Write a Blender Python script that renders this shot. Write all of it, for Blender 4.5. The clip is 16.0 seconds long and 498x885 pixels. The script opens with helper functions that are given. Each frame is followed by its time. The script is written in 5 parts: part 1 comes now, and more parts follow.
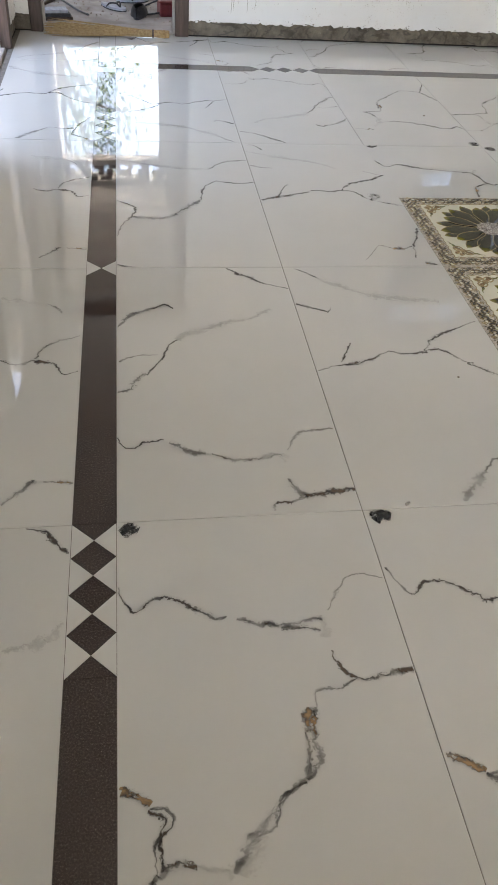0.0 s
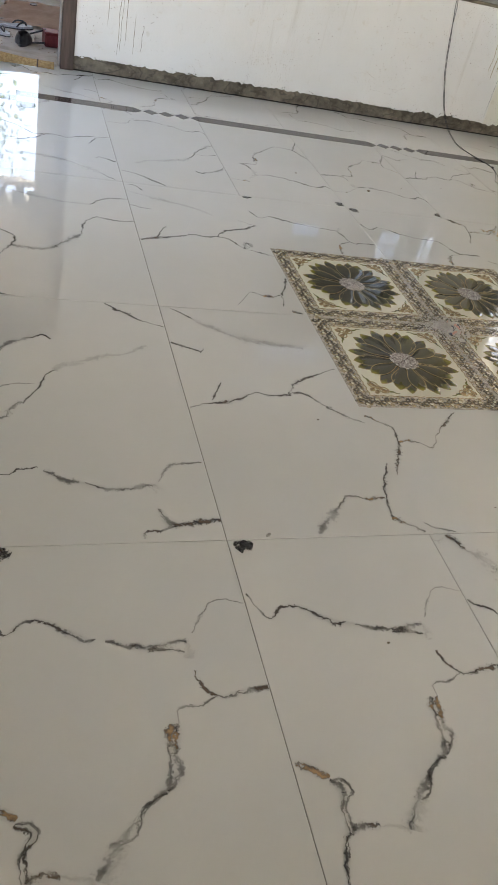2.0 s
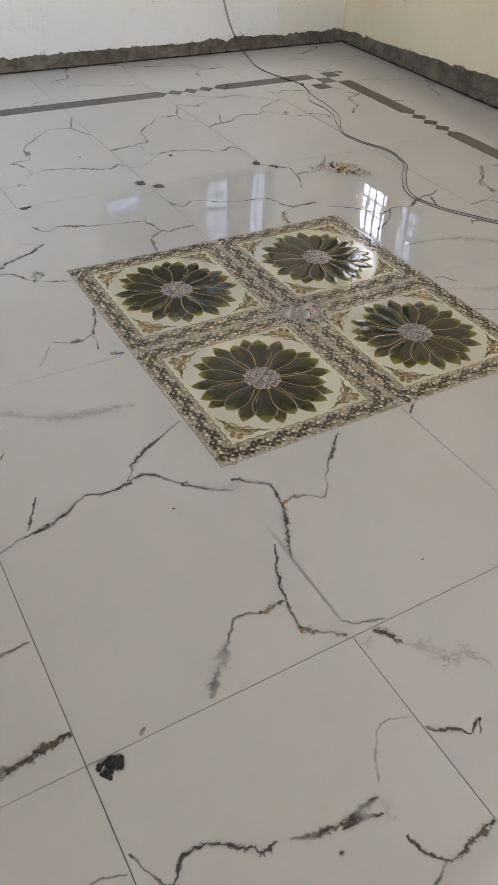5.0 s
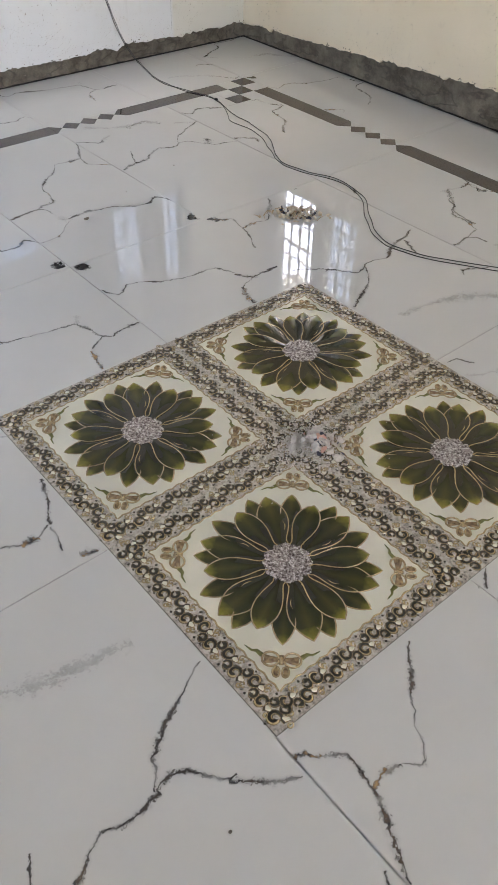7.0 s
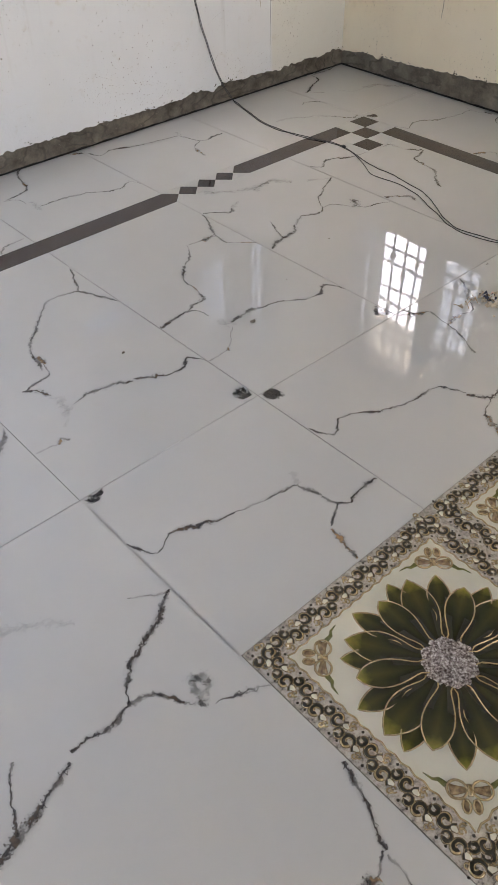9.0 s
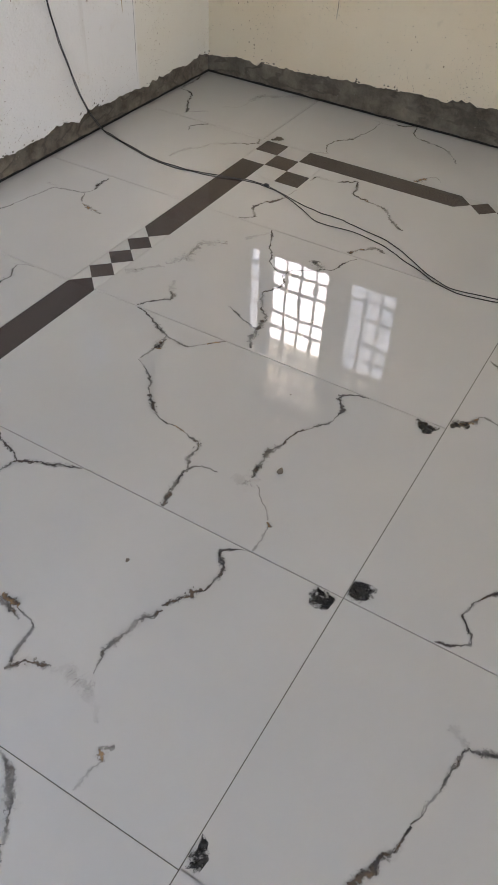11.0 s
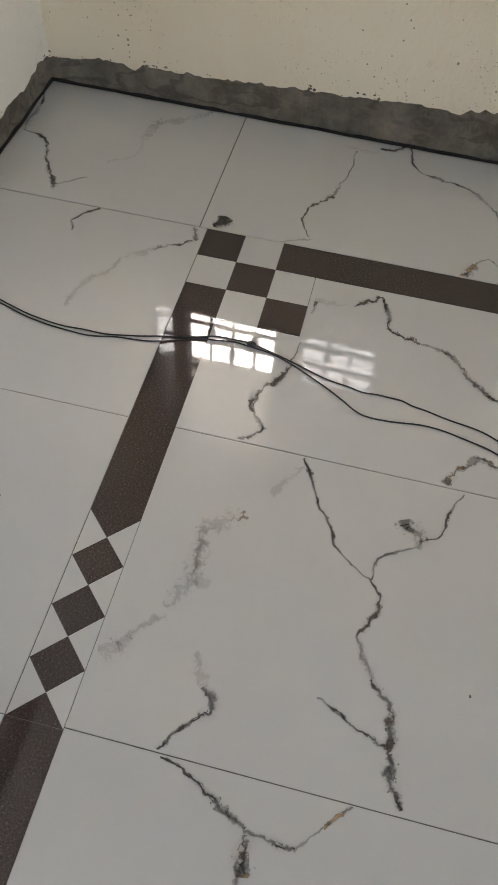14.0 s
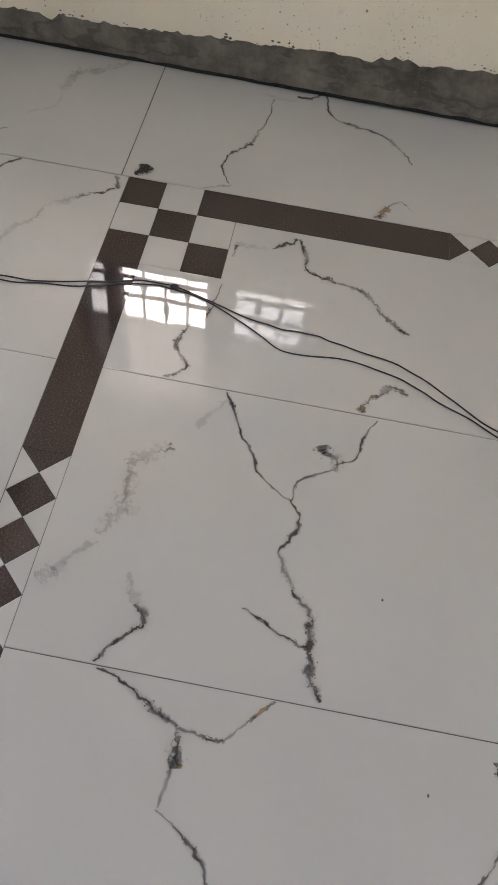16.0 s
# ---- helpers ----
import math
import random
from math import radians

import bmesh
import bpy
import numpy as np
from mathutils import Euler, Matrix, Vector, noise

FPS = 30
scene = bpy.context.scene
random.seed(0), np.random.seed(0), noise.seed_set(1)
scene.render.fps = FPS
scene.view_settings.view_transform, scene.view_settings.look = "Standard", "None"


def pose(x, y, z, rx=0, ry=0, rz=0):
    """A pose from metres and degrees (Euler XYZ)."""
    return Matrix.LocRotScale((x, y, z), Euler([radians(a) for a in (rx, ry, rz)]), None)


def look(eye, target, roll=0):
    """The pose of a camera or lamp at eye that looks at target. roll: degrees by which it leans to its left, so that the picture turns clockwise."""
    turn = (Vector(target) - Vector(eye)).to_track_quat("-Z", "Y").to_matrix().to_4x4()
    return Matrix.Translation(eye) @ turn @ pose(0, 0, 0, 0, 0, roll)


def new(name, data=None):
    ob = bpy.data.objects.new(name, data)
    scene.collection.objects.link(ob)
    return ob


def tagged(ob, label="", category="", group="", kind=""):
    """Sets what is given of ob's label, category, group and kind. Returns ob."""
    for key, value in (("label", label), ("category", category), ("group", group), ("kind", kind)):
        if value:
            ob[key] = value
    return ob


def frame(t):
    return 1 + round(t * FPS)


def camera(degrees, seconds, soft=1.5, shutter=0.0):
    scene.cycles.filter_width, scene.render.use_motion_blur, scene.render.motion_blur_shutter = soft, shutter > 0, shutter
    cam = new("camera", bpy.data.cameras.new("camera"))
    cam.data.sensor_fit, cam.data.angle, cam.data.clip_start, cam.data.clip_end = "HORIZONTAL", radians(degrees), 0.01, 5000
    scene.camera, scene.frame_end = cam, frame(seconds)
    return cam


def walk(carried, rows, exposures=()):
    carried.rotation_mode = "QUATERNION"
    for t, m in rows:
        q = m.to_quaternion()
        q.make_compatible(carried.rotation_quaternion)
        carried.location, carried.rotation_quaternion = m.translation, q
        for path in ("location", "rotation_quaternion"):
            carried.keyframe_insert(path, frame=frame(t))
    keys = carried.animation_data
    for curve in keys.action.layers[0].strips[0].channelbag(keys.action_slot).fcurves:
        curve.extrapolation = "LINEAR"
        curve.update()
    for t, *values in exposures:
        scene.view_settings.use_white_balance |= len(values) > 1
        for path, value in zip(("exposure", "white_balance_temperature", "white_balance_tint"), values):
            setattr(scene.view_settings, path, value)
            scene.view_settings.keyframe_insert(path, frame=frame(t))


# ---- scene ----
cam = camera(36.0, 16.0)
EXPOSURES = [(0.0, 3.50, 6800, 10), (1.0, 3.40, 6850, 8), (2.5, 3.38, 6850, 9), (5.0, 3.42, 6600, 11), (7.3, 3.61, 6250, 13), (8.0, 3.60, 6250, 14), (8.7, 3.45, 6550, 14), (11.0, 3.25, 6600, 13), (14.0, 3.25, 6500, 11), (16.0, 3.34, 6450, 14)]
PATH = [
    (0, (0.071, -1.229, 1.324), (0.35, 0.252, 0.009), 4.9),
    (0.5, (0.016, -1.251, 1.347), (0.426, 0.243, 0.083), 12.6),
    (1, (-0.006, -1.269, 1.355), (0.476, 0.227, 0.118), 14.4),
    (1.5, (0.015, -1.293, 1.383), (0.567, 0.191, 0.161), 15.1),
    (2, (0.027, -1.312, 1.408), (0.65, 0.156, 0.201), 15.0),
    (2.5, (0.044, -1.328, 1.418), (0.737, 0.119, 0.224), 13.9),
    (3, (0.079, -1.321, 1.415), (0.833, 0.102, 0.228), 12.2),
    (3.5, (0.173, -1.242, 1.41), (0.953, 0.158, 0.215), 9.4),
    (4, (0.268, -1.183, 1.405), (1.047, 0.203, 0.192), 6.8),
    (4.5, (0.353, -1.053, 1.386), (1.134, 0.297, 0.134), 5.0),
    (5, (0.459, -0.708, 1.369), (1.268, 0.583, 0.074), 3.5),
    (5.2, (0.478, -0.613, 1.387), (1.304, 0.649, 0.074), 3.1),
    (7.3, (0.695, 0.219, 1.419), (1.667, 1.328, 0.069), 1.4),
    (7.5, (0.698, 0.295, 1.409), (1.656, 1.422, 0.063), 0.6),
    (8, (0.75, 0.56, 1.398), (1.659, 1.745, 0.067), -1.1),
    (8.5, (0.702, 0.832, 1.401), (1.604, 2.015, 0.064), -1.8),
    (8.7, (0.648, 0.951, 1.397), (1.568, 2.112, 0.054), -1.8),
    (10.8, (0.818, 2.076, 1.394), (2.056, 2.761, -0.02), 3.5),
    (11, (0.896, 2.146, 1.349), (2.139, 2.831, -0.061), 2.8),
    (11.5, (1.107, 2.37, 1.378), (2.386, 2.936, -0.051), 3.9),
    (12, (1.318, 2.611, 1.358), (2.603, 3.073, -0.102), 2.9),
    (12.5, (1.506, 2.836, 1.379), (2.785, 3.191, -0.117), 2.1),
    (13, (1.813, 2.974, 1.37), (3.07, 3.287, -0.154), 1.8),
    (13.5, (1.989, 3.081, 1.342), (3.179, 3.349, -0.243), 2.5),
    (14, (2.144, 3.225, 1.304), (3.264, 3.43, -0.34), 4.0),
    (14.5, (2.22, 3.269, 1.307), (3.301, 3.402, -0.37), 5.7),
    (15, (2.246, 3.262, 1.31), (3.293, 3.34, -0.392), 7.1),
    (15.5, (2.237, 3.28, 1.305), (3.284, 3.302, -0.398), 9.9),
    (16, (2.053, 3.156, 1.336), (3.131, 3.213, -0.348), 8.0),
]
walk(cam, [(t, look(eye, target, roll)) for t, eye, target, roll in PATH], EXPOSURES)

# ---------------------------------------------------------------- world and light
world = bpy.data.worlds.new("sky")
scene.world = world
world.use_nodes = True
wn = world.node_tree
sky = wn.nodes.new("ShaderNodeTexSky")
sky.sky_type = 'NISHITA'
sky.sun_disc = False
SUN_EL, SUN_AZ = 62.0, 75.0
sky.sun_elevation, sky.sun_rotation = radians(SUN_EL), radians(SUN_AZ)
sky.air_density, sky.dust_density = 1.0, 6.0
wn.nodes["Background"].inputs[1].default_value = 0.15
wn.links.new(sky.outputs[0], wn.nodes["Background"].inputs[0])

sun = new("sun", bpy.data.lights.new("sun", 'SUN'))
sun.data.energy, sun.data.angle, sun.data.color = 3.0, radians(0.6), (1.0, 0.95, 0.88)
sd = Vector((math.sin(radians(SUN_AZ)) * math.cos(radians(SUN_EL)), math.cos(radians(SUN_AZ)) * math.cos(radians(SUN_EL)), math.sin(radians(SUN_EL))))
sun.matrix_world = look(sd * 30, (0, 0, 0))


def area_lamp(name, eye, target, w, h, power, colour):
    la = bpy.data.lights.new(name, 'AREA')
    la.shape, la.size, la.size_y, la.energy, la.color = 'RECTANGLE', w, h, power, colour
    ob = new(name, la)
    ob.matrix_world = look(eye, target)
    return ob


# added fill lamp in an unseen rear verandah; daylight lamp in the side door
area_lamp("fill_lamp_rear", (2.0, -4.4, 1.25), (2.0, 0, 1.25), 3.6, 1.9, 20.0, (0.99, 0.985, 1.0))
area_lamp("daylight_left_door", (-0.64, 2.9, 1.1), (1, 2.9, 1.0), 1.5, 1.9, 0.14, (0.97, 0.99, 1.0))


# ---------------------------------------------------------------- materials
class Mat:
    def __init__(self, name):
        self.m = bpy.data.materials.new(name)
        self.m.use_nodes = True
        self.t = self.m.node_tree
        self.b = self.t.nodes["Principled BSDF"]

    def node(self, kind, **props):
        n = self.t.nodes.new(kind)
        for k, v in props.items():
            if k == "blend_type":
                n.blend_type = v
            elif k == "operation":
                n.operation = v
            elif k == "data_type":
                n.data_type = v
            elif k == "attribute_name":
                n.attribute_name = v
            elif k == "feature":
                n.feature = v
        return n

    def link(self, a, b):
        self.t.links.new(a, b)

    def set(self, **kw):
        for k, v in kw.items():
            self.b.inputs[k.replace("_", " ")].default_value = v
        return self

    def coords(self, scale=(1, 1, 1), world=False, turn=(0, 0, 0)):
        mp = self.node("ShaderNodeMapping")
        mp.inputs["Scale"].default_value = scale
        mp.inputs["Rotation"].default_value = turn
        if world:
            self.link(self.node("ShaderNodeNewGeometry").outputs["Position"], mp.inputs[0])
        else:
            self.link(self.node("ShaderNodeTexCoord").outputs["Object"], mp.inputs[0])
        return mp.outputs[0]

    def noise(self, co, scale, detail=4, rough=0.55, distort=0.0):
        n = self.node("ShaderNodeTexNoise")
        n.inputs["Scale"].default_value = scale
        n.inputs["Detail"].default_value = detail
        n.inputs["Roughness"].default_value = rough
        n.inputs["Distortion"].default_value = distort
        self.link(co, n.inputs["Vector"])
        return n.outputs["Fac"]

    def ramp(self, fac, *stops):
        r = self.node("ShaderNodeValToRGB")
        el = r.color_ramp.elements
        while len(el) < len(stops):
            el.new(0.5)
        for e, (p, c) in zip(el, stops):
            e.position = p
            e.color = (c, c, c, 1) if isinstance(c, (int, float)) else (*c, 1)
        self.link(fac, r.inputs[0])
        return r.outputs[0]

    def mix(self, fac, a, b, mode='MIX'):
        n = self.node("ShaderNodeMix", data_type='RGBA', blend_type=mode)
        for sock, v in ((n.inputs[0], fac), (n.inputs[6], a), (n.inputs[7], b)):
            if isinstance(v, (int, float)):
                sock.default_value = v
            elif isinstance(v, tuple):
                sock.default_value = (*v, 1)
            else:
                self.link(v, sock)
        return n.outputs[2]

    def math(self, op, a, b=0.0):
        n = self.node("ShaderNodeMath", operation=op)
        for sock, v in zip(n.inputs, (a, b)):
            if isinstance(v, (int, float)):
                sock.default_value = v
            else:
                self.link(v, sock)
        return n.outputs[0]

    def base(self, c):
        self.link(c, self.b.inputs["Base Color"])
        return self

    def rough(self, c):
        self.link(c, self.b.inputs["Roughness"])
        return self

    def bump(self, h, strength=0.3, dist=0.002):
        n = self.node("ShaderNodeBump")
        n.inputs["Strength"].default_value = strength
        n.inputs["Distance"].default_value = dist
        self.link(h, n.inputs["Height"])
        self.link(n.outputs[0], self.b.inputs["Normal"])
        return self


TILE_WHITE = (0.552, 0.550, 0.520)


def tile_finish(M):
    """Polished glaze: near mirror smooth with a faint swell."""
    co = M.coords((1, 1, 1), world=True)
    M.set(IOR=1.52)
    M.rough(M.ramp(M.noise(co, 3.0, 5), (0.3, 0.002), (0.75, 0.008)))
    M.bump(M.noise(co, 7.0, 1), 0.35, 0.0009)
    return co


def tile_base(M, co):
    clouds = M.noise(co, 1.1, 4)
    c = M.mix(M.ramp(clouds, (0.35, 0.0), (0.7, 1.0)), TILE_WHITE, (0.595, 0.592, 0.566))
    dust = M.ramp(M.noise(co, 30.0, 6, 0.7), (0.55, 0.0), (0.8, 0.12))
    return M.mix(dust, c, (0.50, 0.485, 0.45))


def make_tile():
    M = Mat("polished_white_tile")
    M.base(tile_base(M, tile_finish(M)))
    return M.m


def make_vein(name, dark, brown, thin, thick, power, fill):
    """Printed vein: ink.r runs 0..1 across the ribbon; two hairlines wander in it, part, meet and swell, with a paler fill between them."""
    M = Mat(name)
    co = tile_finish(M)
    at = M.node("ShaderNodeAttribute", attribute_name="ink")
    sep = M.node("ShaderNodeSeparateColor")
    M.link(at.outputs["Color"], sep.inputs[0])
    c = M.math('SUBTRACT', M.math('MULTIPLY', sep.outputs[0], 2.0), 1.0)
    edge = M.ramp(M.math('ABSOLUTE', c), (0.82, 1.0), (0.99, 0.0))
    a = M.math('ADD', c, M.math('MULTIPLY', M.math('SUBTRACT', M.noise(co, 58.0, 4, 0.65), 0.5), 2.0))
    b = M.math('ADD', c, M.math('MULTIPLY', M.math('SUBTRACT', M.noise(co, 83.0, 3, 0.6), 0.5), 3.0))
    patch = M.noise(co, 24.0, 4)
    width = M.ramp(patch, (0.40, thin), (0.62, thick))
    line = M.ramp(M.math('DIVIDE', M.math('ABSOLUTE', a), width), (0.25, 1.0), (1.0, 0.0))
    twin = M.ramp(M.math('DIVIDE', M.math('ABSOLUTE', b), M.math('MULTIPLY', width, 0.55)), (0.45, 0.8), (1.0, 0.0))
    twin = M.math('MULTIPLY', twin, M.ramp(M.noise(co, 31.0, 3), (0.40, 0.0), (0.48, 1.0)))
    between = M.math('MULTIPLY', M.math('LESS_THAN', M.math('MULTIPLY', a, b), 0.0), M.ramp(patch, (0.46, 0.0), (0.62, fill)))
    halo = M.ramp(M.math('ABSOLUTE', a), (0.1, 0.16), (0.8, 0.0))
    ink = M.math('MAXIMUM', M.math('MAXIMUM', line, twin), M.math('MAXIMUM', between, halo))
    strength = M.math('MINIMUM', M.math('MULTIPLY', M.math('MULTIPLY', sep.outputs[1], power), M.ramp(M.noise(co, 17.0, 3), (0.36, 0.45), (0.58, 1.0))), 1.0)
    hue = M.mix(M.math('MULTIPLY', sep.outputs[2], M.ramp(M.noise(co, 35.0, 3), (0.40, 0.0), (0.58, 1.0))), dark, brown)
    M.base(M.mix(M.ramp(line, (0.0, 0.45), (0.6, 0.0)), hue, (0.30, 0.28, 0.26)))
    M.link(M.math('MULTIPLY', edge, M.math('MULTIPLY', ink, strength)), M.b.inputs["Alpha"])
    return M.m


def make_smudge():
    """Black printed smudge with a feathered, ragged edge."""
    M = Mat("black_smudge_print")
    co = tile_finish(M)
    at = M.node("ShaderNodeAttribute", attribute_name="ink")
    sep = M.node("ShaderNodeSeparateColor")
    M.link(at.outputs["Color"], sep.inputs[0])
    d = M.math('ABSOLUTE', M.math('SUBTRACT', M.math('MULTIPLY', sep.outputs[0], 2.0), 1.0))
    rag = M.math('ADD', M.math('MULTIPLY', M.math('SUBTRACT', M.noise(co, 70.0, 5, 0.75), 0.5), 3.2), M.math('MULTIPLY', M.math('SUBTRACT', M.noise(co, 26.0, 2), 0.5), 1.6))
    ink = M.ramp(M.math('ADD', d, rag), (0.36, 1.0), (0.62, 0.55), (0.86, 0.0))
    M.base(M.ramp(M.noise(co, 150.0, 4), (0.4, (0.012, 0.012, 0.013)), (0.75, (0.07, 0.07, 0.07))))
    M.link(M.math('MULTIPLY', M.ramp(d, (0.86, 1.0), (0.99, 0.0)), ink), M.b.inputs["Alpha"])
    return M.m


def make_granite():
    M = Mat("brown_granite")
    co = M.coords(world=True)
    fleck = M.noise(co, 250.0, 4, 0.8)
    c = M.ramp(fleck, (0.30, (0.022, 0.015, 0.013)), (0.5, (0.048, 0.034, 0.030)), (0.62, (0.090, 0.068, 0.060)), (0.70, (0.26, 0.22, 0.20)))
    c = M.mix(M.ramp(M.noise(co, 9.0, 4), (0.4, 0.0), (0.7, 0.45)), c, (0.062, 0.046, 0.040))
    M.base(c).rough(M.ramp(M.noise(co, 40, 4), (0.3, 0.015), (0.8, 0.05)))
    M.set(IOR=1.5)
    return M.m


def make_wall(name, pale, deep, other=None):
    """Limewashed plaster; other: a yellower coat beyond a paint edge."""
    M = Mat(name)
    co = M.coords(world=True)
    c = M.mix(M.ramp(M.noise(co, 1.7, 5), (0.35, 0.0), (0.7, 1.0)), pale, deep)
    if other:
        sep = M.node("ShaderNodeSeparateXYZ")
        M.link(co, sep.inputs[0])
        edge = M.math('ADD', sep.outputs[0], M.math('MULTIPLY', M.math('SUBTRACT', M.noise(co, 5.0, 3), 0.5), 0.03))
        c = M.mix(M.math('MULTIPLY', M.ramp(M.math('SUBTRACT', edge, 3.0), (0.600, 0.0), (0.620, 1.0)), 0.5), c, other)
    # thin rain streaks
    st = M.noise(M.coords((16, 16, 0.8), world=True), 1.0, 5, 0.6)
    c = M.mix(M.math('MULTIPLY', M.ramp(st, (0.60, 0.0), (0.75, 0.25)), M.ramp(M.noise(co, 1.1, 2), (0.50, 0.0), (0.62, 1.0))), c, (0.33, 0.27, 0.18))
    # blotches, chips and fine specks
    c = M.mix(M.ramp(M.noise(co, 14.0, 6, 0.7), (0.60, 0.0), (0.78, 0.45)), c, (0.50, 0.42, 0.29))
    for scale, lo, hi, mask in ((19.0, 0.0, 0.10, 3.1), (52.0, 0.0, 0.20, 4.1), (95.0, 0.0, 0.22, 2.3)):
        vo = M.node("ShaderNodeTexVoronoi")
        vo.inputs["Scale"].default_value = scale
        M.link(co, vo.inputs["Vector"])
        size = M.ramp(M.noise(co, mask, 4, 0.7), (0.42, lo), (0.68, hi))
        spot = M.math('LESS_THAN', M.math('ADD', vo.outputs["Distance"], M.math('MULTIPLY', M.noise(co, scale * 4, 2), 0.12)), M.math('ADD', size, 0.045))
        c = M.mix(M.math('MULTIPLY', spot, 0.8), c, (0.22, 0.155, 0.095))
    M.base(c).set(Roughness=0.85)
    M.bump(M.math('ADD', M.noise(co, 9, 5), M.math('MULTIPLY', M.noise(co, 120, 3), 0.25)), 0.6, 0.007)
    return M.m


def make_cement():
    """Raw render: olive grey, darker and paler in random patches, scored with zigzag trowel strokes."""
    M = Mat("raw_cement")
    co = M.coords(world=True)
    c = M.mix(M.ramp(M.noise(co, 7, 6, 0.7), (0.34, 0.0), (0.66, 1.0)), (0.072, 0.059, 0.043), (0.235, 0.198, 0.150))
    wv = M.node("ShaderNodeTexWave")
    wv.inputs["Scale"].default_value, wv.inputs["Distortion"].default_value, wv.inputs["Detail"].default_value = 2.4, 22.0, 4.0
    M.link(M.coords((1, 1, 2.4), world=True), wv.inputs["Vector"])
    stroke = M.ramp(wv.outputs["Fac"], (0.0, 1.0), (0.16, 0.0))
    c = M.mix(M.math('MULTIPLY', stroke, 0.45), c, (0.040, 0.034, 0.026))
    fleck = M.ramp(M.noise(co, 60, 5, 0.75), (0.62, 0.0), (0.72, 0.55))
    c = M.mix(fleck, c, (0.36, 0.33, 0.28))
    M.base(c).set(Roughness=0.95)
    M.bump(M.math('ADD', M.noise(co, 24, 6, 0.75), M.math('MULTIPLY', wv.outputs["Fac"], 0.5)), 1.0, 0.008)
    return M.m


def make_simple(name, a, b, scale, rough=0.6, bump=0.2, metal=0.0, stretch=(1, 1, 1)):
    M = Mat(name)
    co = M.coords(stretch)
    n = M.noise(co, scale, 5, 0.6)
    M.base(M.mix(M.ramp(n, (0.35, 0.0), (0.68, 1.0)), a, b))
    M.set(Roughness=rough, Metallic=metal)
    if bump:
        M.bump(M.noise(co, scale * 3, 4), bump, 0.002)
    return M.m


def make_petal():
    """Dark olive enamel petal that pales to yellow green at the tip."""
    M = Mat("olive_petal_glaze")
    at = M.node("ShaderNodeAttribute", attribute_name="ink")
    sep = M.node("ShaderNodeSeparateColor")
    M.link(at.outputs["Color"], sep.inputs[0])
    co = M.coords((1, 1, 1))
    streak = M.math('MULTIPLY', M.math('SUBTRACT', M.noise(co, 45, 2), 0.5), 0.22)
    tip = M.ramp(M.math('ADD', sep.outputs[0], streak), (0.45, (0.017, 0.017, 0.008)), (0.80, (0.036, 0.036, 0.009)), (1.0, (0.22, 0.20, 0.03)))
    M.base(M.mix(M.math('MULTIPLY', sep.outputs[1], 0.30), tip, (0.12, 0.115, 0.02))).set(Roughness=0.06, IOR=1.5)
    return M.m


def make_speckle(name, stops, scale, rough, metal=0.0):
    M = Mat(name)
    co = M.coords()
    M.base(M.ramp(M.noise(co, scale, 5, 0.7), *stops)).set(Roughness=rough, Metallic=metal)
    M.bump(M.noise(co, scale, 3), 0.4, 0.0008)
    return M.m


def make_glass(name, tint, rough):
    M = Mat(name)
    M.set(Base_Color=(*tint, 1), Roughness=rough, IOR=1.45)
    M.b.inputs["Transmission Weight"].default_value = 1.0
    return M.m


TILE = make_tile()
VEIN = make_vein("grey_vein_print", (0.062, 0.060, 0.062), (0.42, 0.28, 0.15), 0.20, 0.66, 1.5, 0.50)
FAINT = make_vein("pale_vein_print", (0.36, 0.35, 0.34), (0.50, 0.38, 0.25), 0.16, 0.60, 0.62, 0.5)
SMUDGE = make_smudge()
GRANITE = make_granite()
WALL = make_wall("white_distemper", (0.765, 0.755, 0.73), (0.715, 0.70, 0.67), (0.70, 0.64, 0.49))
# same finish as WALL in a warmer, yellower tone
WALL_CREAM = make_wall("warm_tone_distemper", (0.79, 0.69, 0.52), (0.73, 0.62, 0.45))
CEMENT = make_cement()
WOOD = make_simple("dark_door_wood", (0.045, 0.027, 0.020), (0.095, 0.060, 0.045), 8, 0.55, 0.3, 0, (6, 6, 0.7))
GREYWOOD = make_simple("painted_window_wood", (0.24, 0.235, 0.22), (0.36, 0.35, 0.33), 10, 0.6, 0.2)
IRON = make_simple("grille_iron", (0.07, 0.07, 0.075), (0.12, 0.12, 0.125), 30, 0.5, 0.1)
CREAM = make_simple("cream_glaze", (0.60, 0.585, 0.47), (0.65, 0.63, 0.52), 6, 0.05, 0.0)
GOLD = make_speckle("gold_lustre", ((0.3, (0.34, 0.25, 0.12)), (0.7, (0.66, 0.54, 0.33))), 60, 0.16, 0.75)
PETAL = make_petal()
DARKINK = make_simple("black_olive_glaze", (0.015, 0.014, 0.010), (0.04, 0.036, 0.025), 40, 0.08, 0.0)
BORDER = make_speckle("grey_speckled_glaze", ((0.33, (0.05, 0.047, 0.042)), (0.42, (0.28, 0.255, 0.22)), (0.52, (0.46, 0.42, 0.36)), (0.66, (0.58, 0.55, 0.48))), 70, 0.07)
SEEDS = make_speckle("silver_seed_glaze", ((0.38, (0.05, 0.035, 0.03)), (0.52, (0.30, 0.26, 0.24)), (0.66, (0.70, 0.66, 0.62))), 190, 0.15)
CEILING = make_simple("ceiling_whitewash", (0.62, 0.60, 0.55), (0.70, 0.68, 0.64), 2.0, 0.9, 0.2)
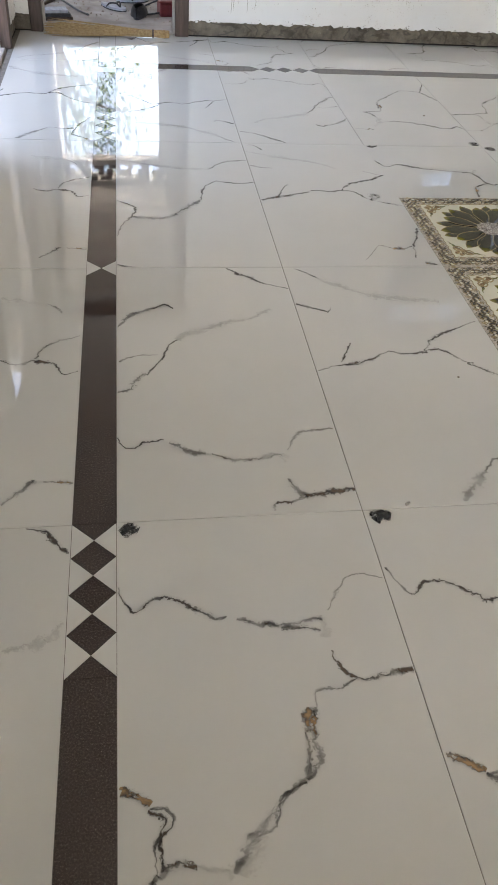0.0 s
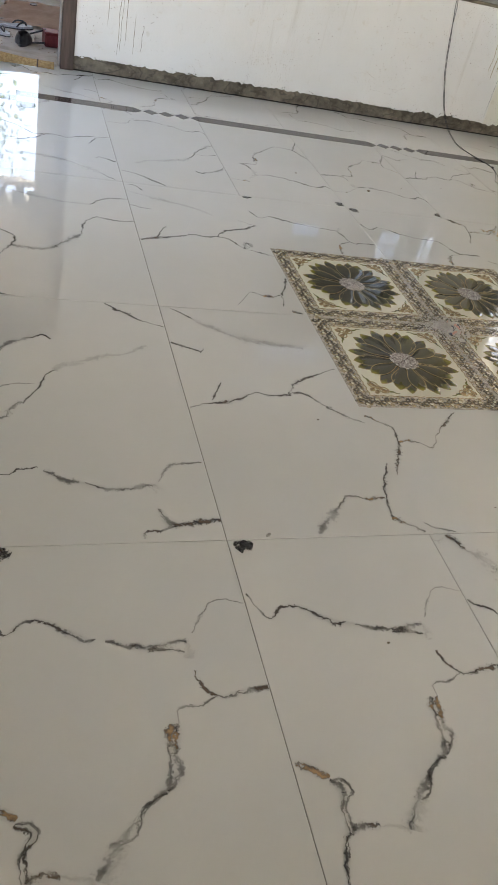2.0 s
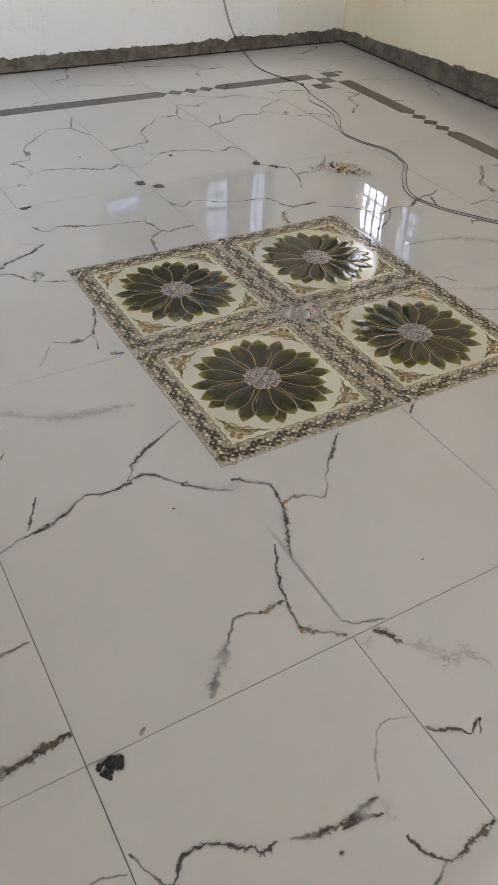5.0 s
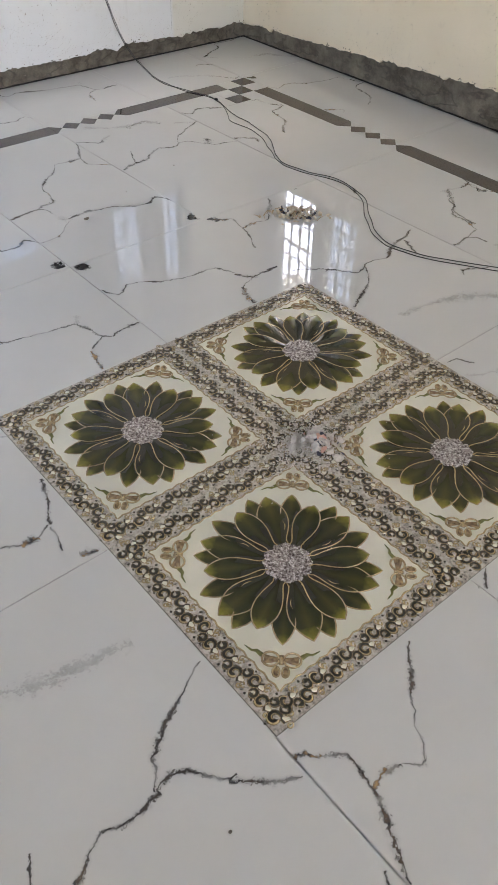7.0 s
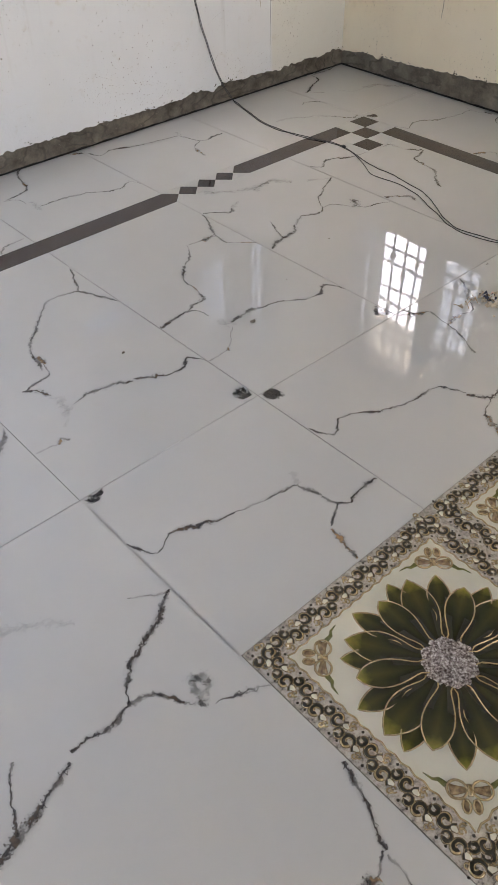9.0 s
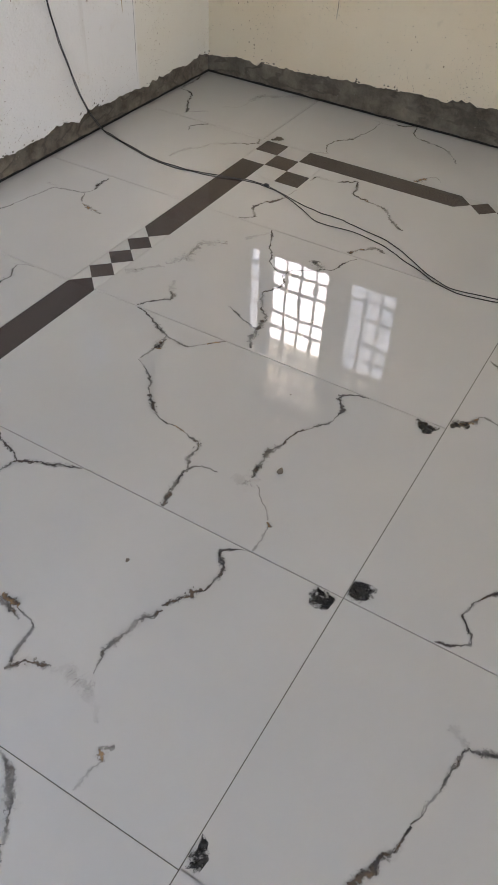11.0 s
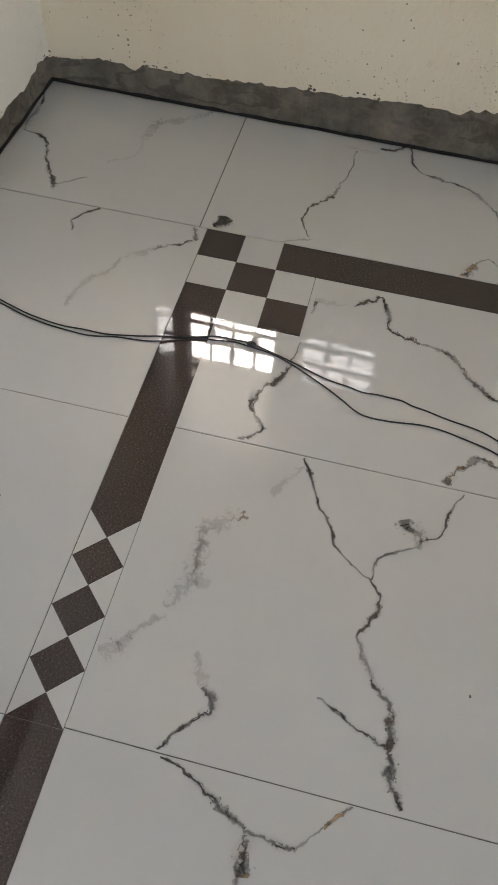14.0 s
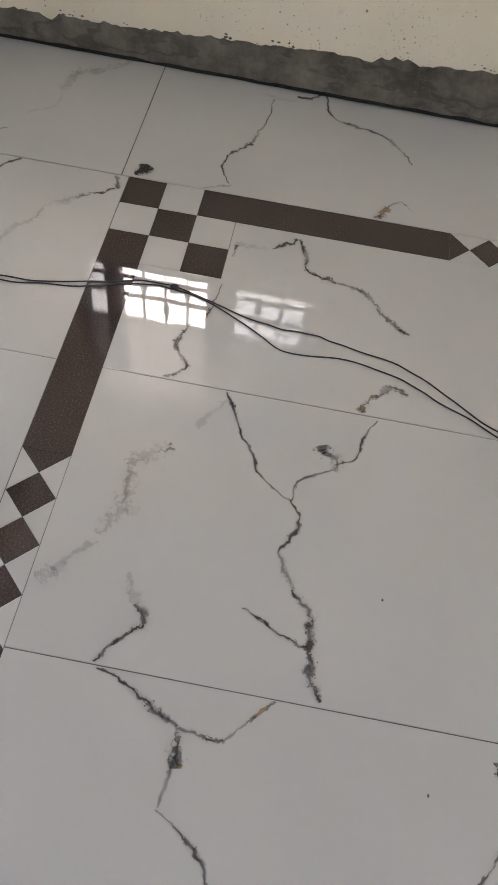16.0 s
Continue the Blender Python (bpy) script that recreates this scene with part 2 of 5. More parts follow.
# near-black tone for the painted wall-foot gap shade and thin wall lines
DARK_LINE = make_simple("black_line_tone", (0.008, 0.008, 0.007), (0.025, 0.022, 0.018), 30, 0.95, 0.3)
GROUT = make_simple("grey_grout", (0.11, 0.10, 0.085), (0.19, 0.175, 0.15), 40, 0.9, 0.2)
# tints chosen for how bright each pane mirrors in the floor
GLASS = make_glass("frosted_blue_glass", (0.205, 0.232, 0.260), 0.10)
GLASS_DIM = make_glass("dim_frosted_glass", (0.17, 0.19, 0.21), 0.15)
GLASS_PALE = make_glass("pale_frosted_glass", (0.30, 0.33, 0.35), 0.10)
SOIL = make_simple("dry_soil", (0.38, 0.365, 0.34), (0.50, 0.485, 0.46), 3, 0.95, 0.5)
BARK = make_simple("bark", (0.07, 0.05, 0.035), (0.16, 0.12, 0.09), 9, 0.9, 0.5)
LEAF = make_simple("leaf_green", (0.035, 0.075, 0.015), (0.10, 0.16, 0.04), 5, 0.55, 0.0)
CABLE = make_simple("black_cable_sheath", (0.012, 0.012, 0.013), (0.03, 0.03, 0.03), 30, 0.4, 0.0)
STRAW = make_simple("straw", (0.24, 0.15, 0.06), (0.42, 0.29, 0.14), 60, 0.7, 0.3)
PLASTER = make_simple("pale_dusty_cement", (0.28, 0.25, 0.22), (0.46, 0.42, 0.39), 5, 0.9, 0.5)


# ---------------------------------------------------------------- mesh helpers
def mesh_of(name, bm, mats, smooth=False):
    me = bpy.data.meshes.new(name)
    bm.normal_update()
    bm.to_mesh(me)
    bm.free()
    for m in mats if isinstance(mats, (list, tuple)) else [mats]:
        me.materials.append(m)
    if smooth:
        for p in me.polygons:
            p.use_smooth = True
    return me


def part(name, bm, material, parent, label="", smooth=False):
    ob = new(name, mesh_of(name, bm, material, smooth))
    ob.parent = parent
    if label:
        ob["label"] = label
    return ob


def thing(name, label, category, group="", kind="", m=None):
    ob = new(name)
    ob.empty_display_size = 0.1
    if m is not None:
        ob.matrix_world = m
    return tagged(ob, label, category, group, kind)


def box(bm, x0, x1, y0, y1, z0, z1, bevel=0.0, mat=0):
    vs = [bm.verts.new((x, y, z)) for x in (x0, x1) for y in (y0, y1) for z in (z0, z1)]
    fs = [bm.faces.new([vs[i] for i in q]) for q in ((0, 1, 3, 2), (4, 6, 7, 5), (0, 4, 5, 1), (2, 3, 7, 6), (0, 2, 6, 4), (1, 5, 7, 3))]
    for f in fs:
        f.material_index = mat
    if bevel:
        es = list({e for f in fs for e in f.edges})
        bmesh.ops.bevel(bm, geom=es, offset=bevel, segments=1, affect='EDGES', profile=0.5)
    return vs


def tube(bm, pts, radius, sides=8, taper=None, caps=True):
    """A round bar along points."""
    pts = [Vector(p) for p in pts]
    rings = []
    side = None
    for i, p in enumerate(pts):
        d = (pts[min(i + 1, len(pts) - 1)] - pts[max(i - 1, 0)]).normalized()
        if side is None:
            side = d.orthogonal().normalized()
        side = (side - d * side.dot(d)).normalized()
        up = d.cross(side)
        r = radius if taper is None else radius * taper(i / max(1, len(pts) - 1))
        rings.append([bm.verts.new(p + r * (math.cos(a) * side + math.sin(a) * up)) for a in (2 * math.pi * k / sides for k in range(sides))])
    for a, b in zip(rings, rings[1:]):
        for k in range(sides):
            bm.faces.new((a[k], a[(k + 1) % sides], b[(k + 1) % sides], b[k]))
    if caps:
        bm.faces.new(rings[0][::-1])
        bm.faces.new(rings[-1])


def prism(bm, outline, z0, z1, mat=0):
    """A flat plate with the given outline (counter-clockwise x, y)."""
    lo = [bm.verts.new((x, y, z0)) for x, y in outline]
    hi = [bm.verts.new((x, y, z1)) for x, y in outline]
    fs = [bm.faces.new(hi), bm.faces.new(lo[::-1])]
    for k in range(len(outline)):
        j = (k + 1) % len(outline)
        fs.append(bm.faces.new((lo[k], lo[j], hi[j], hi[k])))
    for f in fs:
        f.material_index = mat
    return fs


def smooth_line(pts, n):
    """n points on a Catmull-Rom curve through pts."""
    P = [Vector(p) for p in pts]
    P = [2 * P[0] - P[1]] + P + [2 * P[-1] - P[-2]]
    out = []
    for k in range(n):
        s = k / (n - 1) * (len(P) - 3)
        i = min(int(s), len(P) - 4)
        u = s - i
        a, b, c, d = P[i:i + 4]
        out.append(0.5 * ((2 * b) + (c - a) * u + (2 * a - 5 * b + 4 * c - d) * u * u + (3 * b - a - 3 * c + d) * u ** 3))
    return out


def wall(name, length, height, thick, openings, m, label, seed, x_start=0.0, paint=None, foot=0.083, rise=0.0, gap_shade=1.0):
    """Cement wall with openings, and a ragged coat of painted plaster that stops short of the floor."""
    def cells(x0, x1, z0, z1, y0, y1, bm):
        xs = sorted({x0, x1, *[v for o in openings for v in o[:2] if x0 < v < x1]})
        zs = sorted({z0, z1, *[v for o in openings for v in o[2:] if z0 < v < z1]})
        solid = lambda i, k: 0 <= i < len(xs) - 1 and 0 <= k < len(zs) - 1 and not any(o[0] <= (xs[i] + xs[i + 1]) / 2 <= o[1] and o[2] <= (zs[k] + zs[k + 1]) / 2 <= o[3] for o in openings)
        def quad(*p):
            bm.faces.new([bm.verts.new(v) for v in p])
        for i in range(len(xs) - 1):
            for k in range(len(zs) - 1):
                if not solid(i, k):
                    continue
                a, b, c, d = xs[i], xs[i + 1], zs[k], zs[k + 1]
                quad((a, y0, c), (b, y0, c), (b, y0, d), (a, y0, d))
                quad((a, y1, c), (a, y1, d), (b, y1, d), (b, y1, c))
                if not solid(i - 1, k):
                    quad((a, y0, c), (a, y0, d), (a, y1, d), (a, y1, c))
                if not solid(i + 1, k):
                    quad((b, y0, c), (b, y1, c), (b, y1, d), (b, y0, d))
                if not solid(i, k - 1):
                    quad((a, y0, c), (a, y1, c), (b, y1, c), (b, y0, c))
                if not solid(i, k + 1):
                    quad((a, y0, d), (b, y0, d), (b, y1, d), (a, y1, d))
    bm = bmesh.new()
    cells(x_start, length, -0.05, height, 0.0, thick, bm)
    core = tagged(new(name, mesh_of(name, bm, CEMENT)), label, "wall", kind="structure")
    core.matrix_world = m
    bm = bmesh.new()
    top = 0.3
    cells(x_start, length, top, height, -0.012, -0.0005, bm)
    # ragged lower edge
    rnd = random.Random(seed)
    step = 0.012
    n = int((length - x_start) / step)
    prev = None
    edge_line = []
    for i in range(n + 1):
        x = x_start + (length - x_start) * i / n
        z = foot + rise * min(x, 2.0) + 0.012 * noise.noise((x * 2.1 + seed, 0, 0)) + 0.014 * noise.noise((x * 9 + seed, 3, 0)) + 0.009 * noise.noise((x * 38, seed, 1)) - 0.03 * max(0, noise.noise((x * 13, seed, 4)) - 0.2) + 0.005 * noise.noise((x * 70, seed, 8)) + (0.005 if noise.noise((x * 21, seed, 9)) > 0.25 else 0) + rnd.uniform(-0.0015, 0.0015)
        y = -0.012 + 0.003 * noise.noise((x * 14, seed, 7))
        cut = any(o[2] < 0.1 and o[0] - 0.001 <= x <= o[1] + 0.001 for o in openings)
        col = None if cut else (bm.verts.new((x, -0.001, z)), bm.verts.new((x, y, z + 0.003)), bm.verts.new((x, -0.012, z + 0.03)), bm.verts.new((x, -0.012, top)))
        if prev and col:
            for a in range(3):
                bm.faces.new((prev[a], col[a], col[a + 1], prev[a + 1]))
        prev = col
        edge_line.append((x, z, cut))
    part("plaster_coat", bm, paint or WALL, core, "pale distemper plaster, stained and chipped")
    # flakes knocked out of the paint just above its lower edge
    bm = bmesh.new()
    k = 0
    while k < len(edge_line):
        x, z, cut = edge_line[k]
        for _ in range(rnd.choice((1, 2, 5, 9))):
            if cut:
                continue
            cx, cz, r = x + rnd.gauss(0, 0.018), z + 0.004 + abs(rnd.gauss(0, 0.008)), rnd.uniform(0.0012, 0.0052)
            m = rnd.randint(6, 9)
            bm.faces.new([bm.verts.new((cx + 1.5 * r * rnd.uniform(0.5, 1) * math.cos(a), -0.0127, cz + r * rnd.uniform(0.5, 1) * math.sin(a))) for a in (2 * math.pi * q / m for q in range(m))])
        k += rnd.randint(7, 26)
    tagged(part("paint_flakes", bm, CEMENT, core, "bare spots where the paint has flaked off"), kind="stuff")
    # dark strip painted in for the shaded gap between tile and wall
    bm = bmesh.new()
    prev = None
    for i in range(n + 1):
        x = x_start + (length - x_start) * i / n
        d = gap_shade * (0.006 + 0.002 * noise.noise((x * 8, seed, 2)))
        cut = any(o[2] < 0.1 and o[0] - 0.001 <= x <= o[1] + 0.001 for o in openings)
        col = None if cut else (bm.verts.new((x, -d, 0.0035)), bm.verts.new((x, -0.0008, gap_shade * (0.007 + 0.004 * noise.noise((x * 15, seed, 3))))))
        if prev and col:
            bm.faces.new((prev[0], col[0], col[1], prev[1]))
        prev = col
    part("gap_shade_strip", bm, DARK_LINE, core, "dark strip standing in for the shaded gap at the wall foot")
    return core


# ---------------------------------------------------------------- the large structure
WALL_FAR = pose(-0.75, 4.276, 0, 0, 0, 0)
WALL_RIGHT = pose(4.168, 4.276, 0, 0, 0, -91.0)
WALL_LEFT = pose(-0.62, -1.97, 0, 0, 0, 90)
WALL_NEAR = pose(4.25, -1.95, 0, 0, 0, 180)
THICK = 0.16
HIGH = 2.95
# openings in each wall's own run: along from, along to, sill, head
FAR_DOOR = (0.23, 1.225, -0.05, 2.1)
FAR_WIN = (2.97, 4.43, 0.86, 1.94)
FAR_VENT = (2.97, 3.70, 2.02, 2.32)
RIGHT_WIN = (0.20, 1.19, 0.833, 1.965)
LEFT_DOOR = (4.1, 5.9, -0.05, 2.1)
# unseen opening, added so the rear fill lamp reaches the room
NEAR_OPEN = (0.5, 3.9, 0.62, 2.3)

wall_far = wall("wall_far", 5.1, HIGH, THICK, [FAR_DOOR, FAR_WIN, FAR_VENT], WALL_FAR, "cream painted wall with a raw cement band at its foot", 3, x_start=0.12, foot=0.088, gap_shade=1.3)
wall_right = wall("wall_right", 6.5, HIGH, THICK, [RIGHT_WIN], WALL_RIGHT, "cream painted wall with spots and a raw cement band", 11, paint=WALL_CREAM, foot=0.080, rise=0.050, gap_shade=1.4)
wall_left = wall("wall_left", 6.35, HIGH, THICK, [LEFT_DOOR], WALL_LEFT, "cream painted side wall with a door opening", 17)
wall_near = wall("wall_near", 5.0, HIGH, THICK, [NEAR_OPEN], WALL_NEAR, "cream painted wall with a wide unseen opening added for the fill lamp", 23, paint=WALL_CREAM)

bm = bmesh.new()
box(bm, -0.85, 4.5, -2.2, 4.55, HIGH, HIGH + 0.15)
ceiling = tagged(new("ceiling", mesh_of("ceiling", bm, CEILING)), "whitewashed concrete ceiling slab", "ceiling", kind="structure")

bm = bmesh.new()
box(bm, -0.62, 4.26, -1.96, 4.36, -0.16, -0.0022)
floor_ob = tagged(new("floor", mesh_of("floor", bm, GROUT)), "polished white veined tile floor with brown granite inlay bands", "floor", kind="structure")

# land outside and the porch
bm = bmesh.new()
box(bm, -300, 300, -300, 300, -0.9, -0.45)
ground = tagged(new("ground", mesh_of("ground", bm, SOIL)), "dry bare soil yard reaching the horizon", "ground", kind="structure")

PORCH_END = 8.3
bm = bmesh.new()
box(bm, -1.9, 2.1, 4.46, PORCH_END + 0.25, -0.44, -0.035)
porch_floor = tagged(new("porch_floor", mesh_of("porch_floor", bm, PLASTER)), "dusty pale cement porch floor", "floor", kind="structure")
bm = bmesh.new()
box(bm, -1.9, 2.1, 4.47, PORCH_END + 0.3, 2.66, 2.80)
porch_roof = tagged(new("porch_roof", mesh_of("porch_roof", bm, CEILING)), "flat concrete porch roof slab", "roof", kind="structure")
bm = bmesh.new()
for x0, x1, z0, z1 in ((-1.9, -0.74, -0.034, 2.655), (0.43, 2.1, -0.034, 2.655), (-0.7395, 0.4295, 2.37, 2.44)):
    box(bm, x0, x1, PORCH_END - 0.05, PORCH_END + 0.12, z0, z1)
porch_wall = tagged(new("porch_wall", mesh_of("porch_wall", bm, CEILING)), "whitewashed porch front wall with a wide doorway", "wall", kind="structure")
# invented brick courses, breaking the sky slot over the beam into bright dashes
rnd = random.Random(14)
course = thing("sky_slot_blocks", "invented loose blocks breaking the sky slot over the doorway beam", "bricks", m=pose(0, PORCH_END, 2.4405))
for z in (0.0, 0.075, 0.150):
    x = -0.735
    while x < 0.40:
        w = rnd.uniform(0.05, 0.16)
        bm = bmesh.new()
        box(bm, x, min(x + w, 0.428), -0.04, 0.06, z, z + rnd.uniform(0.035, 0.06), 0.004)
        part("brick", bm, CEMENT, course)
        x += w + rnd.uniform(0.03, 0.12)
# unseen side walls, added to keep excess sky light out of the porch
for lab, x0, x1 in (("near", -1.9, -1.75), ("far", 1.95, 2.1)):
    bm = bmesh.new()
    box(bm, x0, x1, 4.47, PORCH_END - 0.06, -0.034, 2.655)
    tagged(new("added_porch_side", mesh_of("added_porch_side", bm, CEILING)), "whitewashed unseen porch side, added to shut out sky light", "wall", kind="structure")
bm = bmesh.new()
box(bm, 4.345, 4.97, 2.75, 4.45, 2.09, 2.165, 0.006)
sunshade = tagged(new("sunshade_slab", mesh_of("sunshade_slab", bm, CEILING)), "concrete sunshade slab over the window", "sunshade", kind="structure")
# unseen slab added over the far window to cut its sky light
bm = bmesh.new()
box(bm, 2.13, 3.95, 4.44, 5.05, 1.955, 1.992, 0.006)
tagged(new("sunshade_slab", mesh_of("sunshade_slab", bm, CEILING)), "concrete sunshade slab over the window", "sunshade", kind="structure")

# unseen verandah behind the near wall, made up to house the fill lamp
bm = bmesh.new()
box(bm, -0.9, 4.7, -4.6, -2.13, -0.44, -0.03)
tagged(new("lamp_bay_floor", mesh_of("lamp_bay_floor", bm, PLASTER)), "pale cement floor of the unseen bay added for the fill lamp", "floor", kind="structure")
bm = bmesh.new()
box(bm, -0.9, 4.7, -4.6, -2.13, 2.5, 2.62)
tagged(new("lamp_bay_roof", mesh_of("lamp_bay_roof", bm, CEILING)), "flat concrete roof of the unseen bay added for the fill lamp", "roof", kind="structure")
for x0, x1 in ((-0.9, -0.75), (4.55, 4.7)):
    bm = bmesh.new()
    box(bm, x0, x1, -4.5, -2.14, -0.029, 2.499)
    tagged(new("lamp_bay_side", mesh_of("lamp_bay_side", bm, CEILING)), "whitewashed side of the unseen bay added for the fill lamp", "wall", kind="structure")


# ---------------------------------------------------------------- windows
def grille_bar(bm, x, z0, z1, y, knob):
    """An upright bar with turned knobs."""
    n = 28
    def fat(u):
        z = z0 + u * (z1 - z0)
        return 1 + sum(1.5 * math.exp(-((z - k) / 0.012) ** 2) for k in knob)
    tube(bm, [(x, y, z0 + (z1 - z0) * i / n) for i in range(n + 1)], 0.0068, 6, fat)


def window(name, opening, lights, m, label, seed):
    """Timber frame in the wall opening; lights: from, to, its glass or None, each with an iron grille."""
    x0, x1, z0, z1 = opening
    rnd = random.Random(seed)
    ob = thing(name, label, "window", kind="structure", m=m)
    bm = bmesh.new()
    ya, yb = 0.03, 0.11
    z0f = z0 + 0.001
    box(bm, x0 + .001, x1 - .001, ya, yb, z0f, z0 + 0.03, 0.003)
    box(bm, x0 + .001, x1 - .001, ya, yb, z1 - 0.035, z1 - .001, 0.003)
    xs = [x0 + .001] + [v for l in lights for v in l[:2]] + [x1 - .001]
    for a, b in zip(xs[::2], xs[1::2]):
        box(bm, a, b, ya, yb, z0 + 0.0301, z1 - 0.0351, 0.003)
    part("window_frame", bm, GREYWOOD, ob)
    bm = bmesh.new()
    box(bm, x0 + 0.001, x1 - 0.001, -0.02, 0.029, z0 + 0.0005, z0 + 0.018, 0.003)
    part("window_sill", bm, CEMENT, ob)
    for a, b, glazed in lights:
        n = max(1, round((b - a) / 0.093))
        for k in range(1, n):
            bm = bmesh.new()
            x = a + (b - a) * k / n + rnd.uniform(-.003, .003)
            grille_bar(bm, x, z0 + 0.03, z1 - 0.035, 0.085, (z0 + 0.22, z0 + 0.235, z0 + 0.61, z0 + 0.63) if k % 2 else (z0 + 0.32, z0 + 0.34))
            part("grille_bar", bm, IRON, ob)
        z, k = z0 + 0.172, 0
        while z < z1 - 0.06:
            bm = bmesh.new()
            box(bm, a, b, 0.078, 0.092, z - 0.005, z + 0.005)
            part("grille_crossbar", bm, IRON, ob)
            z += (0.105, 0.175)[k % 2]
            k += 1
        if glazed:
            bm = bmesh.new()
            box(bm, a, b, 0.100, 0.104, z0 + 0.0302, z1 - 0.0352)
            part("pane", bm, glazed, ob, "frosted bluish glass pane").visible_shadow = False
    return ob


window("window_1", RIGHT_WIN, [(0.232, 0.326, GLASS_PALE), (0.382, 0.752, None), (0.868, 1.152, GLASS)], WALL_RIGHT, "three-light grey window with knobbed iron grille, middle sash open", 5)
win_far = window("window_2", FAR_WIN, [(3.04, 3.30, GLASS), (3.84, 4.06, GLASS_DIM), (4.24, 4.40, GLASS)], WALL_FAR, "grey window with closed shutters, frosted panes and grille", 6)
# added panel, leaves only a low bright slot to mirror in the floor
bm = bmesh.new()
box(bm, 3.041, 3.299, 0.05, 0.075, 1.02, 1.904, 0.003)
part("shutter", bm, GREYWOOD, win_far, "grey wooden shutter added to block light above the sill gap")
window("window_4", FAR_VENT, [(3.0, 3.32, GLASS_DIM), (3.36, 3.67, GLASS_DIM)], WALL_FAR, "small grilled ventilator window high in the wall", 8)
# window_3 is out of view, added to dress the fill lamp's opening
window("window_3", NEAR_OPEN, [(0.54, 1.62, None), (1.70, 2.72, None), (2.80, 3.86, None)], WALL_NEAR, "unseen wide grey window with iron grille, added where the fill lamp enters", 7)


# ---------------------------------------------------------------- door frames
def door_frame(name, opening, m, label):
    x0, x1, _, z1 = opening
    ob = thing(name, label, "door frame", kind="structure", m=m)
    for a, b in ((x0 + .001, x0 + 0.076), (x1 - 0.086, x1 - .001)):
        bm = bmesh.new()
        box(bm, a, b, -0.022, 0.10, 0.0005, z1 - 0.08, 0.004)
        part("jamb", bm, WOOD, ob)
        bm = bmesh.new()
        s = 1 if a < (x0 + x1) / 2 else -1
        e = b if s > 0 else a
        box(bm, min(e, e + s * 0.012), max(e, e + s * 0.012), 0.04, 0.10, 0.0005, z1 - 0.08)
        part("stop_bead", bm, PLASTER, ob, "pale painted inner bead")
    bm = bmesh.new()
    box(bm, x0 + .001, x1 - .001, -0.022, 0.10, z1 - 0.0795, z1 - .001, 0.004)
    part("head", bm, WOOD, ob)
    bm = bmesh.new()
    box(bm, x0 + 0.0895, x1 - 0.0995, 0.01, 0.20, -0.04, 0.012, 0.006)
    part("threshold", bm, PLASTER, ob, "dusty cement threshold")
    return ob


door_1 = door_frame("door_1", FAR_DOOR, WALL_FAR, "dark wooden door frame opening to the porch")
door_2 = door_frame("door_2", LEFT_DOOR, WALL_LEFT, "dark wooden door frame in the side wall")


# ---------------------------------------------------------------- marks on the walls
DRIP = make_simple("brown_drip_stain", (0.36, 0.28, 0.17), (0.52, 0.44, 0.30), 25, 0.8, 0.0, 0, (4, 4, 0.6))
DRIP_DARK = make_simple("grey_drip_stain", (0.22, 0.20, 0.15), (0.42, 0.38, 0.30), 25, 0.8, 0.0, 0, (4, 4, 0.6))


def drip(parent, x, z_top, z_low, width, mat, seed):
    """A thin dried run of dirty water down the plaster; also draws crack and scratch lines."""
    bm = bmesh.new()
    n = 26
    prev = None
    for i in range(n + 1):
        u = i / n
        z = z_top + (z_low - z_top) * u
        c = x + 0.010 * noise.noise((u * 3.0, seed, 0)) + 0.003 * noise.noise((u * 14, seed, 1))
        w = width * (0.35 + 0.65 * abs(noise.noise((u * 9, seed, 2)))) * min(1, 8 * u + 0.3, 6 * (1 - u) + 0.15)
        col = bm.verts.new((c - w, -0.0126, z)), bm.verts.new((c + w, -0.0126, z))
        if prev:
            bm.faces.new((prev[0], prev[1], col[1], col[0]))
        prev = col
    part("drip_or_scratch", bm, mat, parent, "dried dirty drip stain or thin scratch line")


for k, (x, zt, zl, w) in enumerate(((1.50, 0.62, 0.13, 0.0035), (1.515, 0.50, 0.16, 0.003), (1.545, 0.58, 0.20, 0.004), (1.60, 0.40, 0.15, 0.003), (1.43, 0.66, 0.30, 0.003), (1.655, 0.34, 0.17, 0.0025))):
    drip(wall_far, x, zt, zl, w, DRIP_DARK, 3.1 * k)
for k, (x, zt, zl, w) in enumerate(((4.28, 0.70, 0.40, 0.006), (4.315, 0.72, 0.46, 0.008), (4.245, 0.66, 0.45, 0.004))):
    drip(wall_far, x, zt, zl, w, DRIP, 40 + 2.7 * k)
# thin dark crack line at the paint edge
drip(wall_far, 4.35, 0.95, 0.105, 0.0016, DARK_LINE, 66)
# short black scratch on the right wall
drip(wall_right, 0.662, 0.62, 0.35, 0.003, DARK_LINE, 71)


# ---------------------------------------------------------------- floor tiles
GAP = 0.0010
TOP = 0.0
XS = [0.008, 0.595, 1.194, 1.797, 2.404, 3.03, 3.551]
Y_LO, Y_HI = -1.16, 3.546


def ink_layer(bm):
    return bm.verts.layers.float_color.get("ink") or bm.verts.layers.float_color.new("ink")


